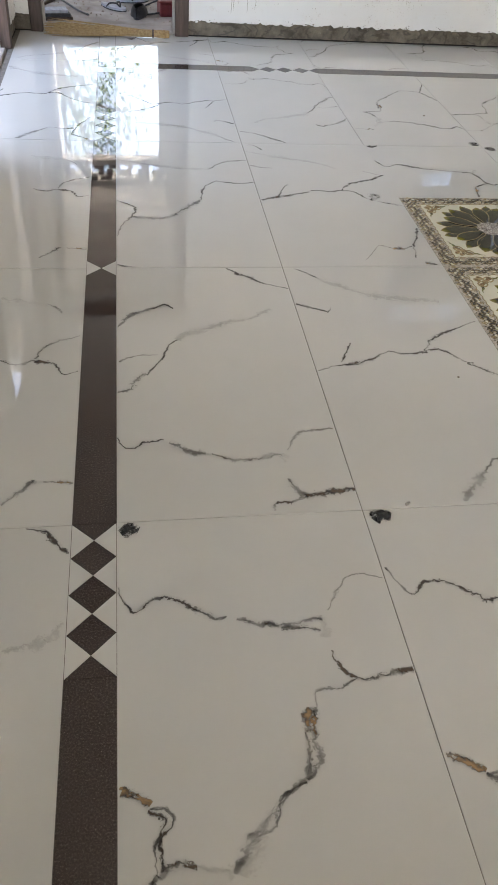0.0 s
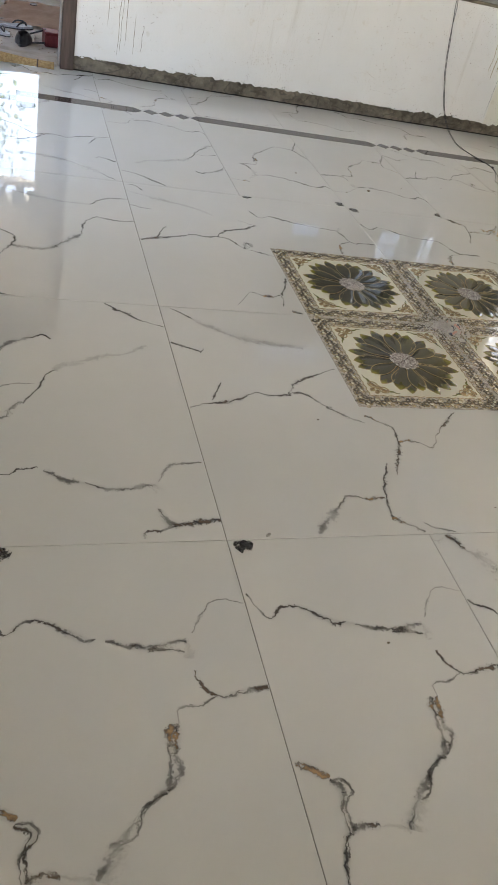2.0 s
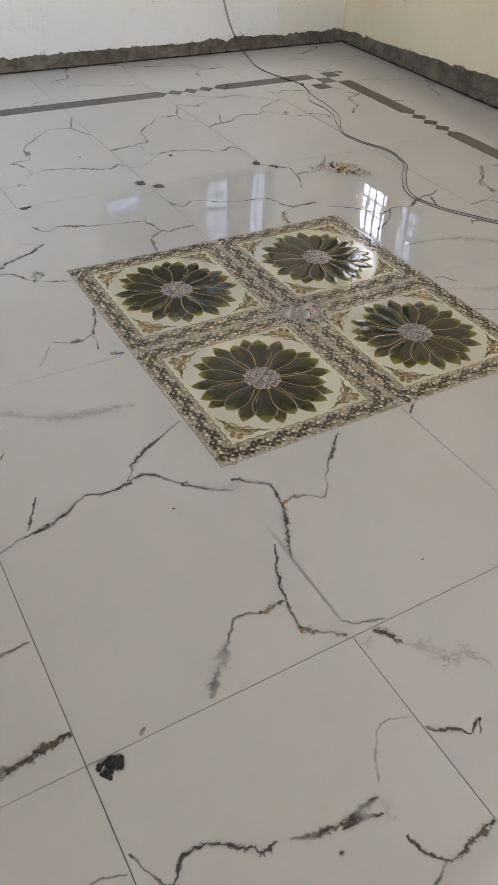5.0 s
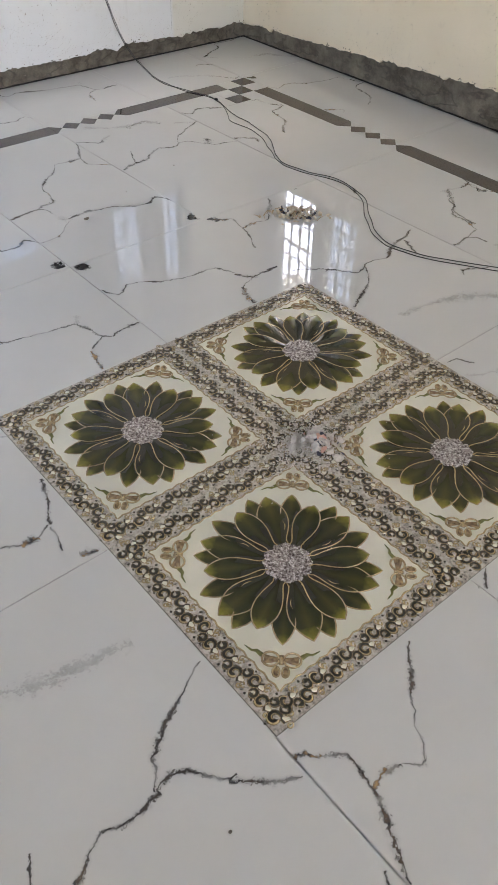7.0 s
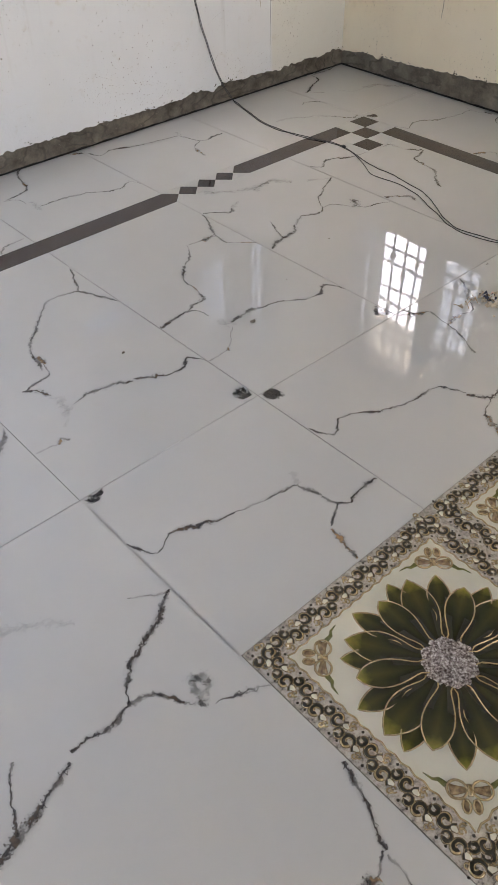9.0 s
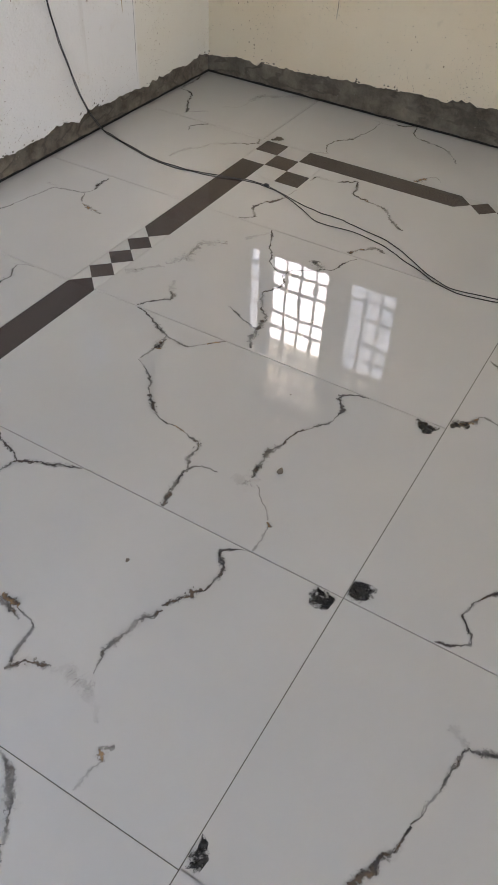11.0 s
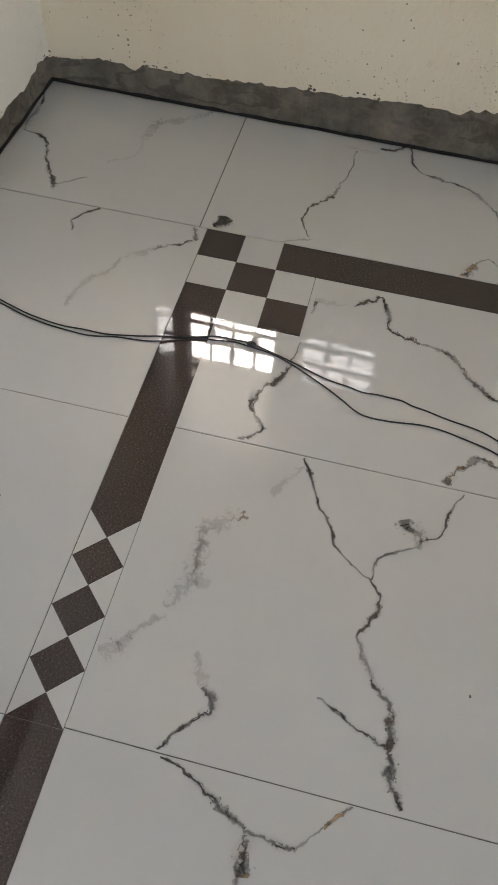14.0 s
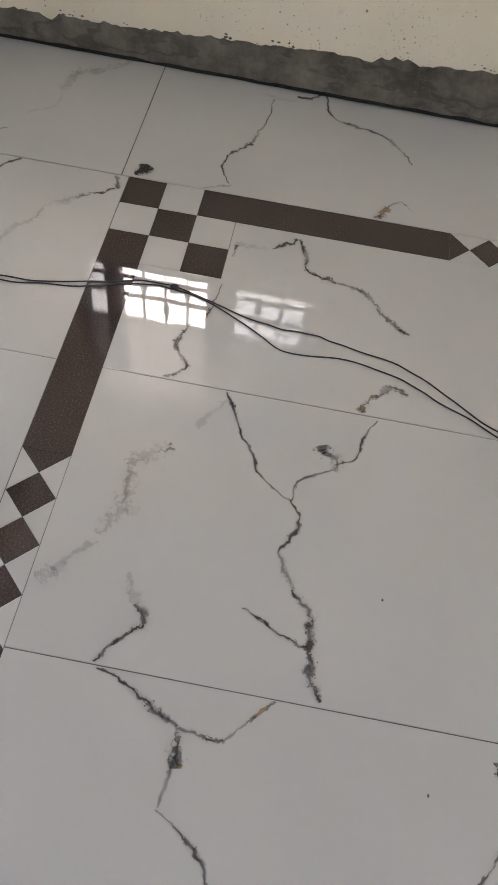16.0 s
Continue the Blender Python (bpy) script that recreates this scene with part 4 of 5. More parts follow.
def face_h():
    F = []
    F.append(([(0.005, 1.193), (0.034, 1.205), (0.046, 1.179)], 0.015, 1, 0, 1))
    F.append(([(0.026, 1.212), (0.02, 1.168)], 0.015, 1, 0, 1))
    F.append(([(-0.004, 1.008), (0.012, 0.963), (0.037, 0.936), (0.087, 0.964)], 0.0042, 0.95, 0.1, 1))
    F.append(([(0.087, 0.964), (0.135, 0.945), (0.204, 0.915), (0.25, 0.904)], 0.006, 0.85, 0.25, 1))
    F.append(([(0.252, 0.907), (0.315, 0.892), (0.381, 0.88), (0.43, 0.868)], 0.0042, 0.66, 0.2, 1))
    F.append(([(0.43, 0.868), (0.447, 0.915)], 0.01, 0.45, 0.2, 2))
    F.append(([(0.427, 0.865), (0.445, 0.802)], 0.0042, 0.66, 0.2, 1))
    F.append(([(0.443, 0.798), (0.457, 0.757), (0.48, 0.738)], 0.006, 0.85, 0.25, 1))
    F.append(([(0.48, 0.738), (0.541, 0.751), (0.592, 0.746)], 0.0042, 0.95, 0.1, 1))
    F.append(([(0.454, 0.754), (0.392, 0.714)], 0.0042, 0.66, 0.2, 1))
    F.append(([(0.388, 0.709), (0.376, 0.661), (0.364, 0.607)], 0.0065, 0.8, 1, 1))
    return F


def face_m():
    F = []
    F.append(([(0.03, 1.033), (0.043, 0.996)], 0.0042, 0.66, 0.2, 1))
    F.append(([(0.043, 0.996), (0.072, 0.971), (0.126, 1.005), (0.182, 0.99)], 0.0042, 0.95, 0.1, 1))
    F.append(([(0.182, 0.99), (0.219, 0.961), (0.262, 0.945)], 0.006, 0.85, 0.25, 1))
    F.append(([(0.262, 0.945), (0.337, 0.94), (0.415, 0.935), (0.471, 0.925)], 0.0042, 0.66, 0.2, 1))
    F.append(([(0.483, 0.954), (0.471, 0.886), (0.479, 0.854)], 0.01, 0.45, 0.2, 2))
    F.append(([(0.481, 0.841), (0.506, 0.799), (0.528, 0.782)], 0.0042, 0.95, 0.1, 1))
    F.append(([(0.529, 0.779), (0.474, 0.756), (0.431, 0.751), (0.41, 0.71)], 0.0042, 0.95, 0.1, 1))
    F.append(([(0.41, 0.71), (0.403, 0.672)], 0.0068, 0.95, 0.85, 1))
    F.append(([(0.403, 0.672), (0.384, 0.602), (0.321, 0.549), (0.29, 0.512), (0.278, 0.486)], 0.0042, 0.66, 0.2, 1))
    F.append(([(0.028, 0.588), (0.064, 0.568), (0.09, 0.546)], 0.0068, 0.95, 0.85, 1))
    F.append(([(0.09, 0.546), (0.116, 0.516), (0.1, 0.48)], 0.0042, 0.66, 0.2, 1))
    return F


def face_n():
    F = []
    F.append(([(-0.006, 0.995), (0.027, 0.916)], 0.003, 0.5, 0.6, 1))
    F.append(([(0.031, 0.924), (0.088, 0.956), (0.145, 0.944)], 0.0042, 0.95, 0.1, 1))
    F.append(([(0.145, 0.944), (0.213, 0.897)], 0.006, 0.85, 0.25, 1))
    F.append(([(0.213, 0.897), (0.326, 0.869), (0.427, 0.866)], 0.0042, 0.66, 0.2, 1))
    F.append(([(0.444, 0.903), (0.432, 0.823), (0.442, 0.801)], 0.01, 0.45, 0.2, 2))
    F.append(([(0.455, 0.802), (0.467, 0.749), (0.513, 0.723)], 0.0042, 0.95, 0.1, 1))
    F.append(([(0.5, 0.721), (0.403, 0.699), (0.375, 0.663)], 0.0042, 0.95, 0.1, 1))
    F.append(([(0.375, 0.663), (0.363, 0.61)], 0.0068, 0.95, 0.85, 1))
    F.append(([(0.363, 0.61), (0.339, 0.526), (0.288, 0.48), (0.239, 0.447)], 0.0042, 0.66, 0.2, 1))
    F.append(([(-0.015, 0.54), (0.047, 0.504)], 0.0065, 0.8, 1, 1))
    F.append(([(0.047, 0.504), (0.075, 0.471), (0.048, 0.44)], 0.0042, 0.66, 0.2, 1))
    return F


def face_o():
    F = []
    F.append(([(0.538, 1.22), (0.475, 1.175), (0.382, 1.145)], 0.0042, 0.95, 0.1, 1))
    F.append(([(0.382, 1.145), (0.299, 1.151), (0.248, 1.146)], 0.0085, 0.5, 0.15, 1))
    F.append(([(0.248, 1.146), (0.226, 1.073), (0.137, 1.03), (0.035, 0.968)], 0.0042, 0.95, 0.1, 1))
    F.append(([(0.025, 0.964), (0.045, 0.972), (0.101, 0.9)], 0.003, 0.5, 0.6, 1))
    F.append(([(0.563, 1.204), (0.541, 1.143), (0.497, 1.083)], 0.0042, 0.66, 0.2, 1))
    F.append(([(0.175, 0.871), (0.226, 0.81), (0.302, 0.809)], 0.01, 0.45, 0.2, 2))
    F.append(([(0.302, 0.809), (0.384, 0.794), (0.427, 0.725), (0.513, 0.632), (0.553, 0.583)], 0.014, 0.6, 0.4, 2))
    F.append(([(0.554, 0.904), (0.517, 0.876)], 0.0042, 0.66, 0.2, 1))
    return F


def face_p():
    F = []
    F.append(([(0.661, 0.827), (0.62, 0.865), (0.582, 0.888)], 0.0042, 0.95, 0.1, 1))
    F.append(([(0.582, 0.888), (0.548, 0.873)], 0.0042, 0.66, 0.2, 1))
    F.append(([(0.296, 0.796), (0.37, 0.783), (0.437, 0.737), (0.496, 0.715)], 0.014, 0.6, 0.4, 2))
    F.append(([(0.496, 0.715), (0.534, 0.656)], 0.01, 0.45, 0.2, 2))
    F.append(([(0.537, 0.657), (0.562, 0.622)], 0.0042, 0.66, 0.2, 1))
    F.append(([(0.562, 0.622), (0.595, 0.567)], 0.006, 0.85, 0.25, 1))
    F.append(([(0.595, 0.567), (0.645, 0.574)], 0.0042, 0.66, 0.2, 1))
    return F


def face_q():
    F = []
    F.append(([(0.379, 0.661), (0.429, 0.636), (0.474, 0.656)], 0.0042, 0.95, 0.1, 1))
    F.append(([(0.474, 0.656), (0.531, 0.64)], 0.006, 0.85, 0.25, 1))
    F.append(([(0.531, 0.64), (0.557, 0.587), (0.601, 0.595)], 0.0042, 0.95, 0.1, 1))
    F.append(([(0.477, 0.662), (0.501, 0.727), (0.598, 0.783)], 0.0042, 0.66, 0.2, 1))
    F.append(([(0.342, 1.003), (0.414, 0.983), (0.495, 0.964)], 0.01, 0.45, 0.2, 2))
    F.append(([(0.495, 0.964), (0.541, 0.912)], 0.003, 0.5, 0.6, 1))
    F.append(([(0.442, 0.074), (0.477, 0.108), (0.512, 0.153)], 0.0042, 0.66, 0.2, 1))
    F.append(([(0.533, 0.146), (0.566, 0.144)], 0.003, 0.5, 0.6, 1))
    F.append(([(0.566, 0.144), (0.606, 0.137)], 0.0065, 0.8, 1, 1))
    return F


def face_r():
    F = []
    F.append(([(0.499, 1.203), (0.55, 1.179), (0.577, 1.14), (0.609, 1.108)], 0.0042, 0.95, 0.1, 1))
    F.append(([(0.485, 0.877), (0.569, 0.889)], 0.014, 0.6, 0.4, 2))
    F.append(([(0.569, 0.889), (0.611, 0.929)], 0.01, 0.45, 0.2, 2))
    return F


FACES = {"u": [([(0.002, 0.56), (0.02, 0.575), (0.05, 0.60)], 0.0042, 0.9, 0.1, 1)], "t": face_c() + [([(0.588, -0.005), (0.567, 0.018), (0.548, 0.045)], 0.015, 1, 0, 1)], "s": face_n() + [([(0.008, 1.175), (0.022, 1.155), (0.045, 1.14)], 0.015, 1, 0, 1)], "a": face_a(), "b": face_b(), "c": face_c(), "d": face_d(), "e": face_e(), "f": face_f(), "g": face_g(), "j": face_j(), "i": face_i(), "k": face_k(), "l": face_l(), "h": face_h(), "m": face_m(), "n": face_n(), "o": face_o(), "p": face_p(), "q": face_q(), "r": face_r()}


TILE_MESHES = {}


def tile_mesh(w, h, face, flip, off, notch=None):
    """A tile w by h with one of the printed faces; flip turns the face half round, off slides it."""
    key = (round(w, 3), round(h, 3), face, flip, off, notch)
    if key not in TILE_MESHES:
        bm = bmesh.new()
        ink_layer(bm)
        if notch:
            # an L-shaped tile: the corner (sx, sy) is cut away by 0.2 m
            sx, sy = notch
            a, b = w / 2 - GAP, h / 2 - GAP
            ring = [(-a, -b), (a, -b), (a, b - 0.2), (a - 0.2, b - 0.2), (a - 0.2, b), (-a, b)]
            ring = [(sx * x, sy * y) for x, y in ring]
            prism(bm, ring if sx * sy > 0 else ring[::-1], -0.0105, 0.0)
            hole = (min(sx * (a - 0.2), sx * a), max(sx * (a - 0.2), sx * a), min(sy * (b - 0.2), sy * b), max(sy * (b - 0.2), sy * b))
        else:
            hole = None
            box(bm, GAP - w / 2, w / 2 - GAP, GAP - h / 2, h / 2 - GAP, -0.0105, 0.0, 0.0004)
        lim = (GAP * 2 - w / 2, w / 2 - GAP * 2, GAP * 2 - h / 2, h / 2 - GAP * 2)
        for k, (pts, half, strength, brown, mat) in enumerate(FACES[face] if face else ()):
            s = -1 if flip else 1
            vein(bm, [(s * (x - 0.3) + off[0], s * (y - 0.6) + off[1]) for x, y in pts], half * 0.62 if half > 0.0145 else half, strength, brown, 3 if half > 0.0145 else mat, lim, k * 3.7 + len(face) + sum(map(ord, face)), 0.00025 + 0.00008 * k, 0, hole)
        TILE_MESHES[key] = mesh_of("tile", bm, [TILE, VEIN, FAINT, SMUDGE])
    return TILE_MESHES[key]


def lay_tile(x0, x1, y0, y1, face="", flip=False, off=(0.0, 0.0), notch=None):
    ob = new("tile", tile_mesh(x1 - x0, y1 - y0, face, flip, off, notch))
    ob.location = ((x0 + x1) / 2, (y0 + y1) / 2, TOP)
    ob.parent = floor_ob
    return ob


def lay_plate(name, outline, mat, shrink=0.0006):
    cx, cy = sum(p[0] for p in outline) / len(outline), sum(p[1] for p in outline) / len(outline)
    pts = []
    for x, y in outline:
        d = Vector((x - cx, y - cy))
        k = 1 - 1.4 * shrink / d.length
        pts.append((d.x * k, d.y * k))
    bm = bmesh.new()
    prism(bm, pts, -0.0105, 0.0)
    ob = new(name, mesh_of(name, bm, mat))
    ob.location = (cx, cy, TOP)
    ob.parent = floor_ob
    return ob


NOFF = (0.0, 0.0)
# field tiles by column and row: face, half turn
FIELD = {(0, 0): ("a", False), (1, 0): ("a", False), (2, 0): ("e", False), (3, 0): ("c", True), (4, 0): ("b", False), (5, 0): ("g", True),
         (0, 1): ("b", False), (1, 1): ("c", False), (2, 1): ("d", False), (3, 1): ("u", False), (4, 1): ("g", False), (5, 1): ("b", True),
         (0, 2): ("f", False), (1, 2): ("g", False), (2, 2): ("h", False), (3, 2): ("i", False), (4, 2): ("t", True), (5, 2): ("a", True),
         (0, 3): ("c", True), (1, 3): ("b", True), (2, 3): ("j", False), (3, 3): ("k", False), (4, 3): ("l", False), (5, 3): ("m", False)}
for (c, r), (face, flip) in FIELD.items():
    fx, fy = 0.6 * c, 1.2 * r - 1.2
    x0, x1 = XS[c], XS[c + 1]
    y0, y1 = max(fy, Y_LO), min(fy + 1.2, Y_HI)
    if c in (2, 3) and r == 1:
        y1 = 0.6
    if c in (2, 3) and r == 2:
        y0 = 1.8
    # the flower tiles butt against their neighbours
    if c == 1 and r in (1, 2):
        x1 = 1.1995
    if c == 4 and r in (1, 2):
        x0 = 2.4005
    # the corner motif takes a block out of the corner tiles
    notch = (1 if c == 5 else -1, 1 if r == 3 else -1) if c in (0, 5) and r in (0, 3) else None
    # keep the print where it lies on the whole face
    off = (round(fx + 0.3 - (x0 + x1) / 2, 4), round(fy + 0.6 - (y0 + y1) / 2, 4))
    lay_tile(x0, x1, y0, y1, face, flip, off, notch)

# margin tiles between the granite bands and the walls
for k, (a, b) in enumerate(((-0.59, -0.092), (0.008, 0.6), (0.6, 1.2), (1.2, 1.8), (1.8, 2.4), (2.4, 3.03), (3.03, 3.651), (3.652, 4.235))):
    face, flip = (("b", True), ("g", True), ("n", False), ("b", False), ("n", True), ("h", False), ("p", False), ("o", False))[k]
    base = (3.1 if k > 5 else 3.2)
    off = (0.0 if k < 6 else round((3.0 if k == 6 else 3.66) + 0.3 - (a + b) / 2, 4), round(base + 0.6 - (3.647 + 4.34) / 2, 4))
    lay_tile(a, b, 3.647 if k < 7 else 3.669, 4.34, face, flip, off if k > 5 else (0.0, round(0.2 * math.sin(k * 2.1), 3)))
    lay_tile(a, b if k != 6 else 3.551, -1.94, -1.26, face, not flip)
for k, (a, b) in enumerate(((-1.16, 0.06), (0.06, 1.26), (1.26, 2.46), (2.46, 3.668))):
    face, flip = (("l", False), ("c", False), ("j", False), ("s", False))[k]
    if k < 3:
        lay_tile(3.652, 4.235, a, b, face, flip)
    else:
        lay_tile(3.652, 4.235, a, b, face, flip, (round(3.66 + 0.3 - (3.652 + 4.235) / 2, 4), 0.0))
for k, (a, b) in enumerate(((-1.26, 0.0), (0.0, 1.2), (1.2, 2.4), (2.4, 3.646))):
    face, flip = (("r", False), ("q", False), ("q", False), ("c", False))[k]
    lay_tile(-0.59, -0.092, a, b, face, flip, (round(-0.7 + 0.3 - (-0.59 - 0.092) / 2, 4), round(-1.2 + 1.2 * k + 0.6 - (a + b) / 2, 4)))
lay_tile(-0.092, 0.008, 3.647, 4.34)



# ---------------------------------------------------------------- granite bands
def band(at, start, end, groups, pinch, upright):
    """A granite band 0.1 wide; groups: where a run of three diamonds begins; pinch: where two pointed ends meet."""
    def put(name, pts, mat):
        out = [(at + v, u) if upright else (u, at + v) for u, v in pts]
        area = sum(a[0] * b[1] - b[0] * a[1] for a, b in zip(out, out[1:] + out[:1]))
        lay_plate(name, out if area > 0 else out[::-1], mat)
    cuts = sorted([(g, g + 0.4) for g in groups] + [(p - 0.05, p + 0.05) for p in pinch])
    s = start
    for a, b in cuts + [(end, end)]:
        if a - s > 0.01:
            put("granite_strip", [(s, 0), (a, 0), (a, 0.1), (s, 0.1)], GRANITE)
        if b > a:
            put("granite_point", [(a, 0), (a + 0.05, 0.05), (a, 0.1)], GRANITE)
            put("granite_point", [(b, 0), (b, 0.1), (b - 0.05, 0.05)], GRANITE)
            n = round((b - a) / 0.1)
            for k in range(n):
                c = a + 0.1 * k
                put("tile_chip", [(c, 0), (c + 0.1, 0), (c + 0.05, 0.05)], TILE)
                put("tile_chip", [(c, 0.1), (c + 0.05, 0.05), (c + 0.1, 0.1)], TILE)
                if k < n - 1:
                    put("granite_diamond", [(c + 0.05, 0.05), (c + 0.1, 0), (c + 0.15, 0.05), (c + 0.1, 0.1)], GRANITE)
        s = b


band(3.546, 0.108, 3.451, (0.8, 2.4), (), False)
band(3.551, -1.06, 3.446, (-0.4, 2.4), (1.2,), True)
band(-0.092, -1.06, 3.446, (-0.4, 2.4), (1.2,), True)
band(-1.26, 0.108, 3.451, (0.8, 2.4), (), False)
for cx, cy, sx, sy in ((3.551, 3.546, 1, 1), (0.008, 3.546, -1, 1), (3.551, -1.16, 1, -1), (0.008, -1.16, -1, -1)):
    for i, (a, b, mat) in enumerate(((0, 0, GRANITE), (-1, -1, GRANITE), (-2, -2, GRANITE), (-1, 0, TILE), (0, -1, TILE), (-2, -1, TILE), (-1, -2, TILE))):
        x, y = cx + sx * a * 0.1, cy + sy * b * 0.1
        x0, x1, y0, y1 = min(x, x + sx * .1), max(x, x + sx * .1), min(y, y + sy * .1), max(y, y + sy * .1)
        lay_plate("granite_square" if mat is GRANITE else "tile_chip", [(x0, y0), (x1, y0), (x1, y1), (x0, y1)], mat)



# ---------------------------------------------------------------- the four flower tiles
def petal_mesh(r0, r1, half, peak, point):
    """A domed petal from r0 to r1 along +x, half wide; peak: where it is widest; ink.r runs to the tip, ink.g marks the rib."""
    bm = bmesh.new()
    lay = ink_layer(bm)
    rim = []
    n, cols = 14, 5
    rows = []
    for i in range(n + 1):
        u = i / n
        w = half * (math.sin(math.pi * min(1, u ** (math.log(0.5) / math.log(peak)))) ** point * 0.96 + 0.04 * (1 - u))
        w = max(w, half * 0.52 * (1 - u / 0.6)) if u < 0.6 else w
        row = []
        for k in range(cols):
            s = 2 * k / (cols - 1) - 1
            v = bm.verts.new((r0 + (r1 - r0) * u, s * w, 0.0011 * (1 - s * s) + 0.0002))
            v[lay] = (u, max(0, 1 - abs(s) * 2.2) * u, 0, 1)
            row.append(v)
        rows.append(row)
        rim.append((r0 + (r1 - r0) * u, w))
    for a, b in zip(rows, rows[1:]):
        for k in range(cols - 1):
            bm.faces.new((a[k], b[k], b[k + 1], a[k + 1]))
    me = mesh_of("petal", bm, PETAL, True)
    bm = bmesh.new()
    line = [(x, -w, 0.0006) for x, w in rim] + [(x, w, 0.0006) for x, w in reversed(rim[:-1])]
    flat_tube(bm, line, 0.0019, 0.35, 0)
    return me, mesh_of("petal_rim", bm, GOLD, True)


def flat_tube(bm, pts, r, squash, mat, taper=None):
    n0 = len(bm.verts)
    f0 = len(bm.faces)
    tube(bm, pts, r, 6, taper)
    bm.verts.ensure_lookup_table()
    bm.faces.ensure_lookup_table()
    z = pts[0][2]
    for v in bm.verts[n0:]:
        v.co.z = z + (v.co.z - z) * squash
    for f in bm.faces[f0:]:
        f.material_index = mat


def spiral(cx, cy, r0, r1, a0, turns, n, z, tail=()):
    pts = []
    for i in range(n):
        u = i / (n - 1)
        a = a0 + turns * 2 * math.pi * u
        r = r0 + (r1 - r0) * u
        pts.append((cx + r * math.cos(a), cy + r * math.sin(a), z))
    return pts + [(x, y, z) for x, y in tail]


def scroll_mesh(mirror):
    """One scroll of the border: two black commas with gilt edges round a cream drop, gilt curls and black dots between."""
    bm = bmesh.new()
    s = -1 if mirror else 1
    fat = lambda u: 1.7 - 1.2 * u
    def comma(cx, cy, r, a0, way, thick):
        line = spiral(cx, cy, r * 0.22, r, a0, 0.95 * way, 16, 0.0)
        x, y, _ = line[-1]
        line = line + [(x + 0.35 * r, y + 0.35 * r * s, 0.0)]
        flat_tube(bm, [(x, y, 0.0006) for x, y, z in line], thick * 1.62, 0.22, 0, fat)
        flat_tube(bm, [(x, y, 0.0013) for x, y, z in line], thick, 0.22, 1, fat)
    comma(-0.006, 0.008 * s, 0.0130, 0.5 * s, s, 0.0030)
    comma(0.012, -0.009 * s, 0.0100, 3.6 * s, s, 0.0024)
    flat_tube(bm, [(0.006, 0.006 * s, 0.0009), (0.012, 0.008 * s, 0.0009), (0.020, 0.007 * s, 0.0009)], 0.0064, 0.2, 0, lambda u: 1.0 - 0.6 * abs(2 * u - 1))
    flat_tube(bm, [(0.007, 0.006 * s, 0.0016), (0.012, 0.008 * s, 0.0016), (0.019, 0.007 * s, 0.0016)], 0.0048, 0.2, 2, lambda u: 1.0 - 0.6 * abs(2 * u - 1))
    flat_tube(bm, spiral(-0.015, -0.011 * s, 0.002, 0.0068, 0.2, 0.95 * s, 11, 0.0009), 0.0015, 0.6, 0)
    flat_tube(bm, spiral(0.019, 0.017 * s, 0.002, 0.0058, 1.0, -1.0 * s, 11, 0.0009), 0.0015, 0.6, 0)
    for x, y, r in ((0.001, -0.019, 0.0026), (-0.019, 0.019, 0.0022)):
        flat_tube(bm, [(x - r, y * s, 0.0006), (x, y * s + 0.0006, 0.0006), (x + r, y * s, 0.0006)], r, 0.2, 1, lambda u: 1.1 - 0.7 * abs(2 * u - 1))
    return mesh_of("border_scroll", bm, [GOLD, DARKINK, CREAM], True)


def bow_mesh():
    """A ribbon bow in the field's corner, pointing along +x."""
    bm = bmesh.new()
    for s in (-1, 1):
        loop = [(0.004 + 0.020 * math.sin(a) * 0.7, s * (0.004 + 0.015 * (1 - math.cos(a))), 0.001) for a in (2 * math.pi * k / 14 for k in range(15))]
        flat_tube(bm, loop, 0.0022, 0.6, 0)
        flat_tube(bm, [(0.004, s * 0.006, 0.0008), (0.005, s * 0.018, 0.0008), (0.005, s * 0.030, 0.0008)], 0.0085, 0.12, 1, lambda u: 0.5 + 0.6 * u)
        flat_tube(bm, [(-0.002, s * 0.034, 0.0008), (-0.010, s * 0.044, 0.0008), (-0.010, s * 0.053, 0.0008), (-0.019, s * 0.066, 0.0008)], 0.0042, 0.2, 2, lambda u: 1.2 - u)
        foot = [(0.018 + 0.010 * (1 - math.cos(a)), s * (0.008 + 0.006 * math.sin(a)), 0.001) for a in (2 * math.pi * k / 10 for k in range(11))]
        flat_tube(bm, foot, 0.0020, 0.6, 0)
        flat_tube(bm, [(0.018, s * 0.008, 0.0008), (0.036, s * 0.009, 0.0008)], 0.0042, 0.15, 1)
    flat_tube(bm, [(-0.004, 0, 0.001), (0.014, 0, 0.001)], 0.0045, 0.35, 0)
    return mesh_of("bow", bm, [GOLD, BOWBROWN, BOWGREEN], True)


BOWBROWN = make_simple("brown_ribbon_glaze", (0.07, 0.038, 0.022), (0.40, 0.29, 0.15), 110, 0.1, 0.0)
BOWGREEN = make_simple("green_ribbon_glaze", (0.06, 0.07, 0.015), (0.22, 0.21, 0.06), 70, 0.1, 0.0)
FRONT_LONG = petal_mesh(0.042, 0.216, 0.0385, 0.58, 0.85)
FRONT_SHORT = petal_mesh(0.042, 0.196, 0.0320, 0.62, 0.66)
BACK = petal_mesh(0.100, 0.221, 0.0265, 0.52, 0.80)
SCROLLS = scroll_mesh(False), scroll_mesh(True)
BOW = bow_mesh()
IN = 0.232

